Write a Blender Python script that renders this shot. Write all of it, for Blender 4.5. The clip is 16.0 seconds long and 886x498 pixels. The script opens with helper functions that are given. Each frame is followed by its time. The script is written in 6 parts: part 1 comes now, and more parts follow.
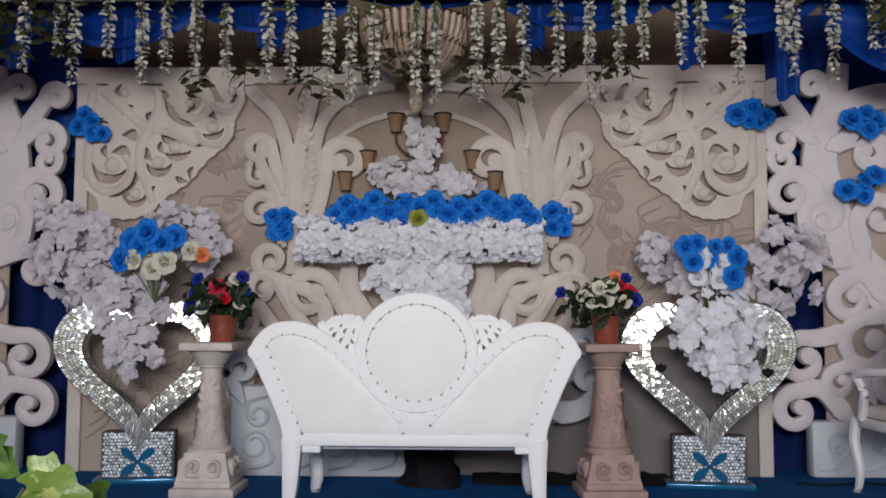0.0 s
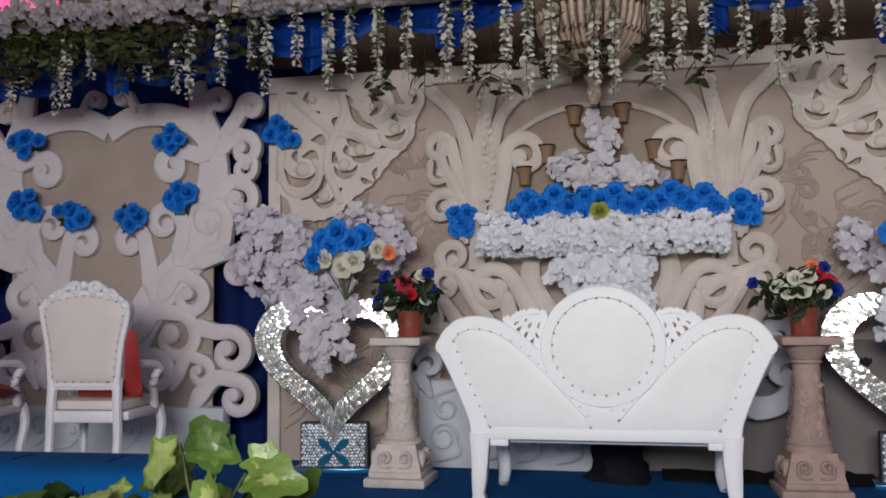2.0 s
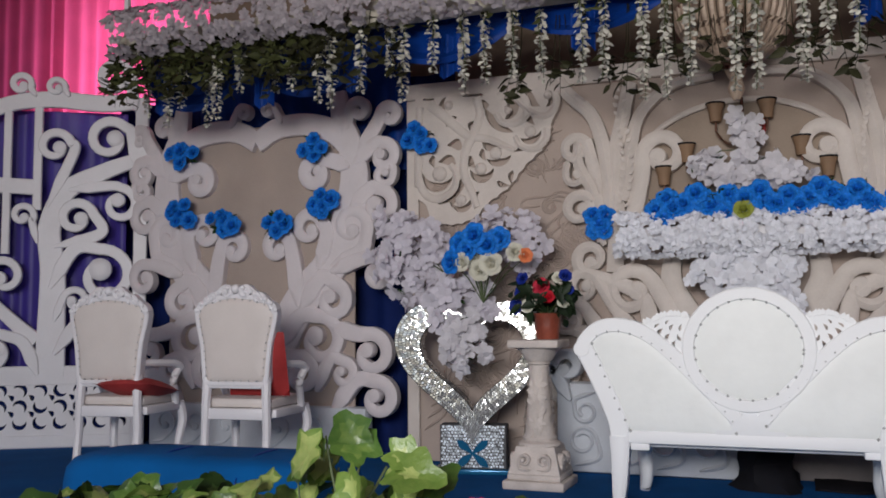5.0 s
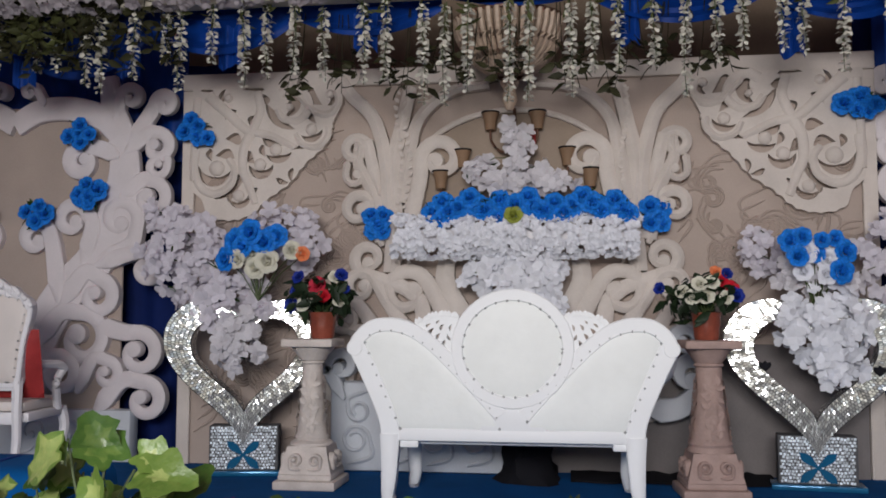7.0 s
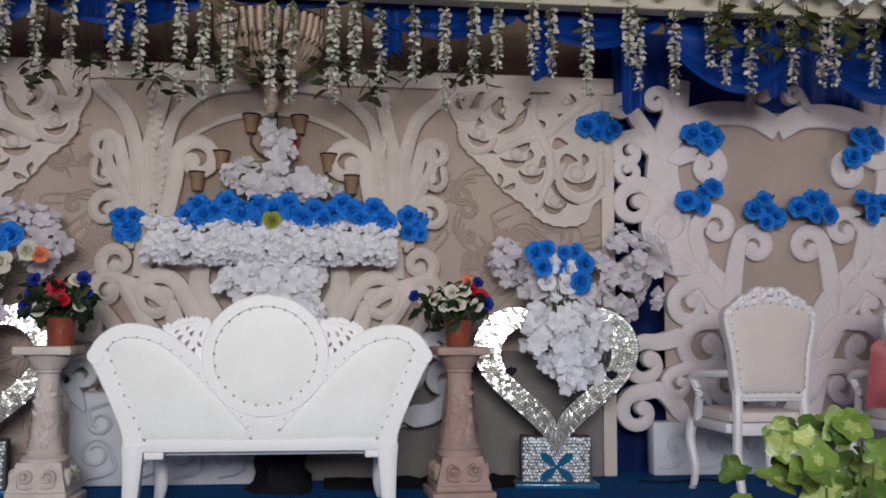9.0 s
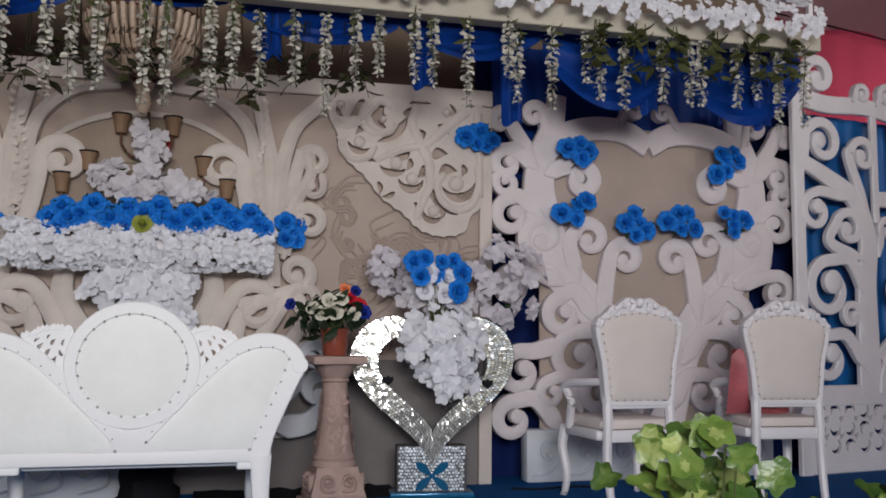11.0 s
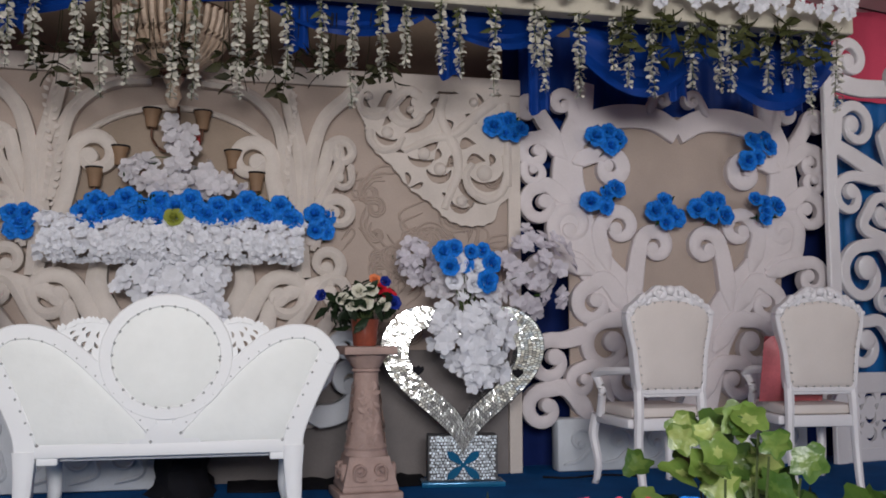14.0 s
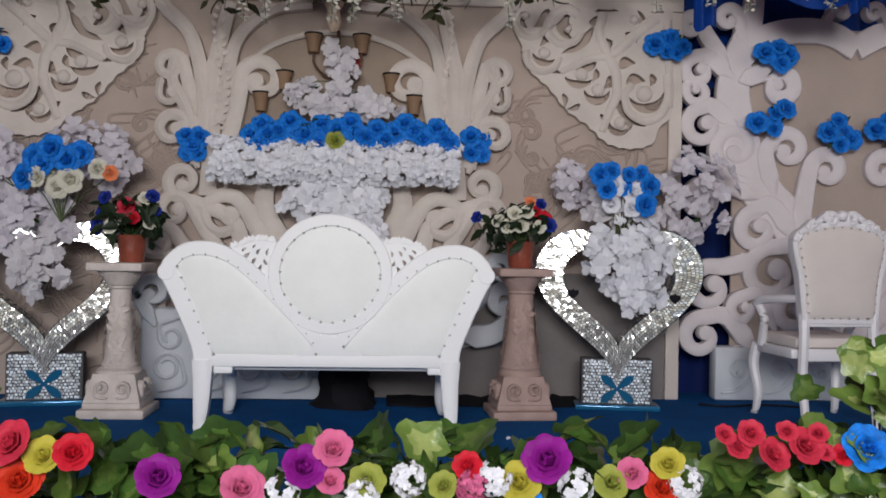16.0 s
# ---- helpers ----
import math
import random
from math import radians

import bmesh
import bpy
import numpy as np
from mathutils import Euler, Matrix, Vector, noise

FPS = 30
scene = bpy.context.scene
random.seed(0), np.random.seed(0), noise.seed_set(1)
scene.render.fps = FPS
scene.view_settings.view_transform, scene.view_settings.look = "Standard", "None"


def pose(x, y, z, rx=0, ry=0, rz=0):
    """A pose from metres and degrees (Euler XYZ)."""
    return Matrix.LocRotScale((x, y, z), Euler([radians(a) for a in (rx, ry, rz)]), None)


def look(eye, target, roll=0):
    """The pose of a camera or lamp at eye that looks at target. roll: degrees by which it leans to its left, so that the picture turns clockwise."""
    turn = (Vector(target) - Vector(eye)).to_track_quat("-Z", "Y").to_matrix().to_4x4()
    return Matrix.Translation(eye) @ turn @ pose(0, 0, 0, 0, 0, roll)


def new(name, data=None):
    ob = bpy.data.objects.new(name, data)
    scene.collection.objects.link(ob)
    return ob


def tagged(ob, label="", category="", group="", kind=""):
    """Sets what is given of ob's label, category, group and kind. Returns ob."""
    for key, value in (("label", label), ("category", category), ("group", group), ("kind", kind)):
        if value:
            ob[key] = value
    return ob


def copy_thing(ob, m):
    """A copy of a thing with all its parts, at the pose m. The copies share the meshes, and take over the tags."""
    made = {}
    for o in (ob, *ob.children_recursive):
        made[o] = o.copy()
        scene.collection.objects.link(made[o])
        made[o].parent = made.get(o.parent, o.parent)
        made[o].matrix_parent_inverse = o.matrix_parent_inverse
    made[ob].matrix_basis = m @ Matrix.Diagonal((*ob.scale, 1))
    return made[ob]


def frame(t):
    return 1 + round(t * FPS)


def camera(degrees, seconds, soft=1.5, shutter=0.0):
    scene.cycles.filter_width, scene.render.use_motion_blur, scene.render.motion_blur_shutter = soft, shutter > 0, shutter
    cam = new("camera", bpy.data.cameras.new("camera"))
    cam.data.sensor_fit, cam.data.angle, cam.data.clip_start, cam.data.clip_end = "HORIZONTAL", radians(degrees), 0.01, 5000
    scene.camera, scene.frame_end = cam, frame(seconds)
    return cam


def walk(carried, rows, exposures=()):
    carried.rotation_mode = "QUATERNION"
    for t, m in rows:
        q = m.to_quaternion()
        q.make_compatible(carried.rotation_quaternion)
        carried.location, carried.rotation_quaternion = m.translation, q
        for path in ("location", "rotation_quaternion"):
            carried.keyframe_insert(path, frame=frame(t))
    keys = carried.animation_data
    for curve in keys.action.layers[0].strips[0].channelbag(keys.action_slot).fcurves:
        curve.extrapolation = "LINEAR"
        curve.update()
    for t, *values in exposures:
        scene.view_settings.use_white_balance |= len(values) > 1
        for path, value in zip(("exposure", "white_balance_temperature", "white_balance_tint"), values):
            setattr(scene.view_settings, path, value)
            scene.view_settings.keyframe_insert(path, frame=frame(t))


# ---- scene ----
import collections
from mathutils import geometry

# A hand-held pan nearly on the spot: time, place, yaw, pitch and roll.
cam = camera(51.32, 16.0, soft=1.8)
ROWS = [
    (0.0, 0.000, 0.220, 0.975, 1.64, 4.30, -0.18),
    (0.5, -0.005, 0.217, 0.974, 1.99, 4.27, -0.06),
    (1.0, -0.016, 0.211, 0.974, 5.11, 4.29, -0.02),
    (1.5, -0.035, 0.204, 0.973, 8.88, 4.28, -0.04),
    (2.0, -0.046, 0.204, 0.972, 12.42, 4.01, 0.46),
    (2.5, -0.044, 0.212, 0.960, 16.50, 4.20, 0.60),
    (3.0, -0.043, 0.213, 0.961, 19.38, 4.20, 0.53),
    (3.2, -0.046, 0.210, 0.963, 20.08, 4.12, 0.33),
    (4.2, -0.042, 0.200, 0.957, 21.30, 4.30, 0.38),
    (5.3, -0.032, 0.188, 0.952, 20.42, 4.53, 0.42),
    (5.5, -0.026, 0.194, 0.951, 18.80, 4.62, 0.40),
    (6.0, -0.012, 0.192, 0.950, 14.88, 4.72, -0.29),
    (6.5, 0.001, 0.199, 0.950, 11.79, 4.60, -0.14),
    (7.0, 0.018, 0.205, 0.948, 7.76, 4.38, -0.09),
    (7.5, 0.019, 0.206, 0.955, 3.66, 4.39, -0.39),
    (8.0, 0.031, 0.213, 0.947, -0.31, 4.82, -0.28),
    (8.5, 0.058, 0.214, 0.943, -3.38, 4.96, -0.50),
    (9.0, 0.071, 0.220, 0.938, -6.65, 4.95, -0.25),
    (9.2, 0.075, 0.227, 0.938, -7.67, 4.95, -0.35),
    (11.3, 0.072, 0.247, 0.940, -14.83, 5.55, -0.32),
    (11.5, 0.074, 0.250, 0.941, -15.26, 5.56, -0.30),
    (12.0, 0.082, 0.244, 0.941, -17.37, 5.78, -0.31),
    (12.5, 0.081, 0.243, 0.941, -17.39, 5.42, 0.08),
    (13.0, 0.081, 0.235, 0.942, -15.05, 5.37, 0.07),
    (13.5, 0.077, 0.241, 0.938, -14.26, 5.12, 0.19),
    (14.0, 0.069, 0.237, 0.933, -12.46, 4.96, 0.07),
    (14.5, 0.065, 0.234, 0.932, -8.77, 3.93, -0.23),
    (15.0, 0.060, 0.229, 0.939, -6.07, 3.03, -0.57),
    (15.5, 0.049, 0.229, 0.925, -3.40, 2.38, -0.74),
    (16.0, 0.044, 0.237, 0.910, -3.12, 0.33, -0.90),
]
walk(cam, [(t, pose(x, y, z, 0, 0, yaw) @ pose(0, 0, 0, pitch) @ pose(0, 0, 0, 0, roll) @ pose(0, 0, 0, 90)) for t, x, y, z, yaw, pitch, roll in ROWS],
     exposures=[(0.0, -0.02), (9.2, -0.02), (11.3, -0.07), (14.0, -0.07), (16.0, -0.04)])

# ---- world and light ----
world = bpy.data.worlds.new("world")
scene.world = world
world.use_nodes = True
sky = world.node_tree.nodes.new("ShaderNodeTexSky")
sky.sky_type, sky.sun_disc = "NISHITA", False
sky.sun_elevation, sky.sun_rotation = radians(50), radians(200)
world.node_tree.links.new(sky.outputs[0], world.node_tree.nodes["Background"].inputs[0])
world.node_tree.nodes["Background"].inputs[1].default_value = 0.08


def area_lamp(name, eye, target, sx, sy, power, colour, spread=180):
    lamp = bpy.data.lights.new(name, "AREA")
    lamp.shape, lamp.size, lamp.size_y, lamp.energy, lamp.color, lamp.spread = "RECTANGLE", sx, sy, power, colour, radians(spread)
    ob = new(name, lamp)
    ob.matrix_world = look(eye, target)
    return ob


# daylight through the tent's open front, behind the camera
area_lamp("daylight_front", (-0.3, -3.8, 2.6), (0.0, 5.0, 1.0), 3.4, 1.5, 240, (1.0, 0.965, 0.965), 125)
# added fill lamp, no source known there, to brighten the upper right screens
area_lamp("daylight_right", (6.6, 1.6, 3.3), (3.3, 6.0, 3.0), 1.8, 1.2, 7, (1.0, 0.96, 0.95), 60)
# daylight from the open left side
area_lamp("daylight_side", (-5.6, 1.2, 1.7), (0.0, 5.2, 0.6), 2.0, 1.8, 5, (0.98, 0.94, 1.0))

# ---- materials ----
def material(name, colour, rough=0.6, metal=0.0, vary=0.12, scale=6.0, fine=90.0, bump=0.15, island=0.0, second=None, clear=0.0, trans=0.0, spec=0.5):
    """Colour with stains at one scale and grain at another; island: how much alike pieces differ."""
    m = bpy.data.materials.new(name)
    m.use_nodes = True
    nt = m.node_tree
    b = nt.nodes["Principled BSDF"]
    b.inputs["Roughness"].default_value, b.inputs["Metallic"].default_value = rough, metal
    b.inputs["Specular IOR Level"].default_value, b.inputs["Coat Weight"].default_value = spec, clear
    co = nt.nodes.new("ShaderNodeTexCoord")
    n1, n2 = nt.nodes.new("ShaderNodeTexNoise"), nt.nodes.new("ShaderNodeTexNoise")
    n1.inputs["Scale"].default_value, n1.inputs["Detail"].default_value = scale, 5
    n2.inputs["Scale"].default_value, n2.inputs["Detail"].default_value = fine, 3
    for n in (n1, n2):
        nt.links.new(co.outputs["Object"], n.inputs["Vector"])
    ramp = nt.nodes.new("ShaderNodeValToRGB")
    other = second or tuple(c * (1 - 2.2 * vary) for c in colour)
    ramp.color_ramp.elements[0].position, ramp.color_ramp.elements[1].position = 0.32, 0.66
    ramp.color_ramp.elements[0].color, ramp.color_ramp.elements[1].color = (*other, 1), (*colour, 1)
    mixer = nt.nodes.new("ShaderNodeMath")
    mixer.operation = "MULTIPLY_ADD"
    mixer.inputs[1].default_value = 0.75
    nt.links.new(n1.outputs["Fac"], mixer.inputs[0])
    part2 = nt.nodes.new("ShaderNodeMath")
    part2.operation = "MULTIPLY"
    part2.inputs[1].default_value = 0.25
    nt.links.new(n2.outputs["Fac"], part2.inputs[0])
    nt.links.new(part2.outputs[0], mixer.inputs[2])
    nt.links.new(mixer.outputs[0], ramp.inputs[0])
    out = ramp.outputs[0]
    if island:
        geo = nt.nodes.new("ShaderNodeNewGeometry")
        hsv = nt.nodes.new("ShaderNodeHueSaturation")
        span = nt.nodes.new("ShaderNodeMapRange")
        span.inputs["To Min"].default_value, span.inputs["To Max"].default_value = 1 - island, 1 + island * 0.6
        nt.links.new(geo.outputs["Random Per Island"], span.inputs["Value"])
        nt.links.new(span.outputs[0], hsv.inputs["Value"])
        nt.links.new(out, hsv.inputs["Color"])
        out = hsv.outputs[0]
    nt.links.new(out, b.inputs["Base Color"])
    if bump:
        bp = nt.nodes.new("ShaderNodeBump")
        bp.inputs["Strength"].default_value, bp.inputs["Distance"].default_value = bump, 0.004
        nt.links.new(n2.outputs["Fac"], bp.inputs["Height"])
        nt.links.new(bp.outputs[0], b.inputs["Normal"])
    if trans:
        tr = nt.nodes.new("ShaderNodeBsdfTranslucent")
        nt.links.new(out, tr.inputs["Color"])
        mx = nt.nodes.new("ShaderNodeMixShader")
        mx.inputs[0].default_value = trans
        nt.links.new(b.outputs[0], mx.inputs[1])
        nt.links.new(tr.outputs[0], mx.inputs[2])
        nt.links.new(mx.outputs[0], nt.nodes["Material Output"].inputs[0])
    return m


WHITE = material("white_paint", (0.80, 0.78, 0.80), 0.45, vary=0.05, scale=3, bump=0.08)
FOAM = material("foam_board", (0.735, 0.675, 0.685), 0.7, vary=0.06, scale=4, bump=0.12, island=0.04)
CREAM = material("cream_relief", (0.67, 0.60, 0.545), 0.75, vary=0.08, scale=5, bump=0.2, island=0.04)
BEIGE = material("beige_board", (0.47, 0.385, 0.335), 0.85, vary=0.09, scale=2.2, bump=0.25, spec=0.15)
BROWNWALL = material("brown_cloth", (0.23, 0.175, 0.13), 0.9, vary=0.12, scale=2, spec=0.15)
# Grey darkened to carry the shade low on the backdrop.
SHADEDBOARD = material("grey_board", (0.21, 0.19, 0.185), 0.85, vary=0.12, scale=3, bump=0.3)
NICHE = material("tan_cloth", (0.36, 0.285, 0.225), 0.85, vary=0.1, scale=3, spec=0.15)
GLOSSWHITE = material("gloss_white", (0.90, 0.91, 0.91), 0.5, vary=0.02, scale=3, bump=0.04, spec=0.3)
LEATHER = material("white_leather", (0.88, 0.90, 0.87), 0.45, vary=0.03, scale=5, fine=24, bump=0.3, spec=0.3)
CHAIRCLOTH = material("ivory_leather", (0.71, 0.645, 0.605), 0.5, vary=0.04, scale=5, bump=0.1)
NAIL = material("steel_nail", (0.50, 0.50, 0.50), 0.35, 0.9, vary=0.05)
CARPET = material("blue_carpet", (0.001, 0.088, 0.29), 0.95, vary=0.14, scale=3, fine=220, bump=0.5, spec=0.15)
GROUND = material("ground_concrete", (0.22, 0.21, 0.20), 0.9, vary=0.15, scale=1.5, bump=0.4)
BLUECLOTH = material("blue_satin", (0.004, 0.045, 0.27), 0.5, vary=0.15, scale=3, bump=0.1, spec=0.15)
# The swags' blue satin again, darkened to hold the shade at the left end.
SHADEDBLUE = material("deep_blue_satin", (0.004, 0.030, 0.18), 0.5, vary=0.15, scale=3, bump=0.1, spec=0.15)
SATIN = material("bright_blue_satin", (0.008, 0.15, 0.46), 0.45, vary=0.15, scale=3, bump=0.1)
NAVY = material("navy_cloth", (0.006, 0.018, 0.11), 0.8, vary=0.15, scale=3, spec=0.15)
PINKCLOTH = material("pink_cloth", (0.72, 0.09, 0.25), 0.8, vary=0.08, scale=3, trans=0.5, spec=0.15)
REDCLOTH = material("red_pink_cloth", (0.60, 0.075, 0.13), 0.85, vary=0.1, scale=2, trans=0.4, spec=0.15)
TENT = material("tent_cloth", (0.58, 0.40, 0.42), 0.9, vary=0.08, scale=1.5, trans=0.45, spec=0.15)
PLASTER = material("antique_plaster", (0.66, 0.59, 0.54), 0.7, vary=0.12, scale=9, bump=0.9)
TANPLASTER = material("tan_plaster", (0.44, 0.31, 0.27), 0.7, vary=0.12, scale=9, bump=0.9)
STUCCO = material("white_stucco", (0.60, 0.63, 0.67), 0.8, vary=0.06, scale=6, bump=0.4)
TERRACOTTA = material("copper_pot", (0.30, 0.072, 0.042), 0.35, vary=0.2, scale=12, bump=0.3)
MIRROR = material("mirror_glass", (0.92, 0.92, 0.90), 0.12, 0.62, vary=0.03, bump=0, island=0.5)
PALETILE = material("pale_mirror_tile", (0.86, 0.94, 1.0), 0.25, 0.0, vary=0.05, bump=0, island=0.5)
GROUT = material("tile_grout", (0.10, 0.10, 0.105), 0.8, vary=0.1)
BLUETILE = material("blue_glass_tile", (0.02, 0.17, 0.34), 0.15, 0.3, vary=0.15)
BLACK = material("black_cloth", (0.012, 0.012, 0.016), 0.8, vary=0.2, spec=0.15)
CUSHION = material("red_cushion", (0.42, 0.045, 0.045), 0.6, vary=0.15, scale=9, spec=0.15)
PINKCUSHION = material("rose_striped_cushion", (0.55, 0.13, 0.15), 0.5, vary=0.2, scale=7)
BLUEROSE = material("blue_petal", (0.018, 0.26, 0.90), 0.6, vary=0.26, scale=55, bump=0, island=0.35, trans=0.2, spec=0.15)
WHITEPETAL = material("white_petal", (0.88, 0.89, 0.94), 0.6, vary=0.04, scale=30, bump=0, island=0.10, trans=0.2, spec=0.15)
LILAC = material("lilac_white_petal", (0.78, 0.745, 0.81), 0.6, vary=0.05, scale=30, bump=0, island=0.12, trans=0.3, spec=0.15)
# Petals of the backlit left beam end, its shade put into the colour.
SHADEDPETAL = material("dusty_mauve_petal", (0.54, 0.49, 0.52), 0.6, vary=0.1, scale=30, bump=0, island=0.15, trans=0.3, spec=0.15)
PALEPETAL = material("pale_petal", (0.78, 0.755, 0.79), 0.6, vary=0.05, scale=30, bump=0, island=0.12, trans=0.28, spec=0.15)
CREAMPETAL = material("cream_petal", (0.74, 0.72, 0.60), 0.6, vary=0.06, scale=30, bump=0, island=0.15, trans=0.2, spec=0.15)
REDPETAL = material("red_petal", (0.62, 0.016, 0.035), 0.55, vary=0.15, scale=30, bump=0, island=0.4, trans=0.15, spec=0.15)
GARLANDPETAL = material("garland_petal", (0.68, 0.66, 0.575), 0.7, vary=0.08, scale=30, bump=0, island=0.3, spec=0.15)
# Blue gate satin with the pink curtain's light mixed into the colour.
PINKLITBLUE = material("indigo_satin", (0.065, 0.04, 0.34), 0.5, vary=0.15, scale=3, bump=0.1)
PALEPINK = material("pale_pink_petal", (0.66, 0.38, 0.40), 0.6, vary=0.08, scale=30, bump=0, island=0.2, spec=0.15)
CORAL = material("coral_petal", (0.58, 0.035, 0.07), 0.55, vary=0.12, scale=30, bump=0, island=0.4, trans=0.15, spec=0.15)
SCARLET = material("orange_red_petal", (0.62, 0.04, 0.015), 0.55, vary=0.12, scale=30, bump=0, island=0.4, trans=0.15, spec=0.15)
PINK = material("pink_petal", (0.68, 0.15, 0.30), 0.55, vary=0.1, scale=30, bump=0, island=0.4, trans=0.2, spec=0.15)
MAGENTA = material("magenta_petal", (0.28, 0.013, 0.27), 0.55, vary=0.15, scale=30, bump=0, island=0.4, trans=0.15, spec=0.15)
YELLOW = material("yellow_petal", (0.52, 0.46, 0.06), 0.55, vary=0.1, scale=30, bump=0, island=0.4, trans=0.2, spec=0.15)
LIME = material("lime_petal", (0.33, 0.37, 0.07), 0.55, vary=0.1, scale=30, bump=0, island=0.4, trans=0.2, spec=0.15)
ORANGE = material("orange_petal", (0.80, 0.24, 0.10), 0.55, vary=0.1, scale=30, bump=0, island=0.2, spec=0.15)
NAVYROSE = material("navy_petal", (0.012, 0.03, 0.25), 0.55, vary=0.15, scale=30, bump=0, island=0.3, spec=0.15)
LEAF = material("ivy_leaf", (0.085, 0.155, 0.03), 0.32, vary=0.2, scale=28, fine=70, bump=0.6, island=0.4, second=(0.04, 0.10, 0.018), trans=0.12, spec=0.5)
PALELEAF = material("variegated_leaf", (0.19, 0.28, 0.06), 0.32, vary=0.1, scale=32, fine=70, bump=0.6, island=0.3, second=(0.11, 0.20, 0.035), trans=0.2, spec=0.5)
POTLEAF = material("dark_pot_leaf", (0.020, 0.038, 0.016), 0.5, vary=0.2, scale=30, bump=0, island=0.4, trans=0.1, spec=0.2)
DARKLEAF = material("dark_leaf", (0.035, 0.075, 0.018), 0.5, vary=0.2, scale=16, bump=0.1, island=0.4, spec=0.15)
# Darker copy of the olive leaf, with the shade under the beam in its colour.
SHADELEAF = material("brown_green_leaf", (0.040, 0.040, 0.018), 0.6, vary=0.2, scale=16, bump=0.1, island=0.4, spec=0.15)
OLIVELEAF = material("olive_leaf", (0.085, 0.095, 0.035), 0.6, vary=0.2, scale=16, bump=0.1, island=0.4, spec=0.15)
CREAMLEAF = material("cream_leaf_heart", (0.40, 0.46, 0.15), 0.32, vary=0.12, scale=40, fine=90, bump=0.6, island=0.25, second=(0.26, 0.36, 0.10), trans=0.2, spec=0.5)
MIDLEAF = material("mid_green_leaf_heart", (0.15, 0.22, 0.05), 0.32, vary=0.2, scale=28, fine=70, bump=0.6, island=0.35, second=(0.06, 0.13, 0.025), trans=0.12, spec=0.5)
VEIN = {"ivy_leaf": MIDLEAF, "variegated_leaf": CREAMLEAF, "dark_leaf": LEAF}
STEM = material("green_stem", (0.07, 0.10, 0.03), 0.6, vary=0.2)
CRYSTAL = material("chandelier_bead", (0.52, 0.39, 0.29), 0.55, 0.0, vary=0.15, scale=30, bump=0)
SHADE = material("tan_shade", (0.27, 0.165, 0.095), 0.7, vary=0.12)
BROWNMETAL = material("brown_metal", (0.17, 0.075, 0.045), 0.4, 0.3, vary=0.2)
FRAMECREAM = material("cream_beam", (0.58, 0.54, 0.44), 0.7, vary=0.1, scale=3)


# ---- building helpers ----
def link_mesh(name, bm, mat, smooth=True):
    me = bpy.data.meshes.new(name)
    bm.normal_update()
    bm.to_mesh(me)
    bm.free()
    me.materials.append(mat)
    for p in me.polygons:
        p.use_smooth = smooth
    if smooth and not any(w in mat.name for w in ("leaf", "petal")):
        me.set_sharp_from_angle(angle=radians(40))
    return me


def part(name, bm, mat, parent=None, label="", smooth=True, kind=""):
    ob = new(name, link_mesh(name, bm, mat, smooth))
    ob.parent = parent
    if label:
        ob["label"] = label
    if kind:
        ob["kind"] = kind
    return ob


def thing(name, m, label, category, group="", kind=""):
    ob = new(name)
    ob.empty_display_size = 0.1
    ob.matrix_world = m
    return tagged(ob, label, category, group, kind)


def box(bm, x0, x1, y0, y1, z0, z1, bevel=0.0):
    made = bmesh.ops.create_cube(bm, size=1, matrix=Matrix.LocRotScale(((x0 + x1) / 2, (y0 + y1) / 2, (z0 + z1) / 2), None, (x1 - x0, y1 - y0, z1 - z0)))
    if bevel:
        edges = {e for v in made["verts"] for e in v.link_edges}
        bmesh.ops.bevel(bm, geom=list(edges), offset=bevel, segments=2, profile=0.5, affect="EDGES")
    return bm


def cube(*a, **k):
    return box(bmesh.new(), *a, **k)


def lathe(bm, profile, seg=24, cx=0, cy=0):
    rings = []
    for r, z in profile:
        rings.append([bm.verts.new((cx + r * math.cos(2 * math.pi * i / seg), cy + r * math.sin(2 * math.pi * i / seg), z)) for i in range(seg)])
    for a, b in zip(rings, rings[1:]):
        for i in range(seg):
            bm.faces.new((a[i], a[(i + 1) % seg], b[(i + 1) % seg], b[i]))
    bm.faces.new(rings[-1])
    bm.faces.new(rings[0][::-1])
    return bm


def spline(pts, n=8):
    """A smooth line through a few points."""
    p = [Vector(q) for q in pts]
    p = [2 * p[0] - p[1]] + p + [2 * p[-1] - p[-2]]
    out = []
    for i in range(1, len(p) - 2):
        for k in range(n):
            t = k / n
            out.append(0.5 * (2 * p[i] + (p[i + 1] - p[i - 1]) * t + (2 * p[i - 1] - 5 * p[i] + 4 * p[i + 1] - p[i + 2]) * t * t + (3 * p[i] - p[i - 1] - 3 * p[i + 1] + p[i + 2]) * t ** 3))
    return out + [p[-2]]


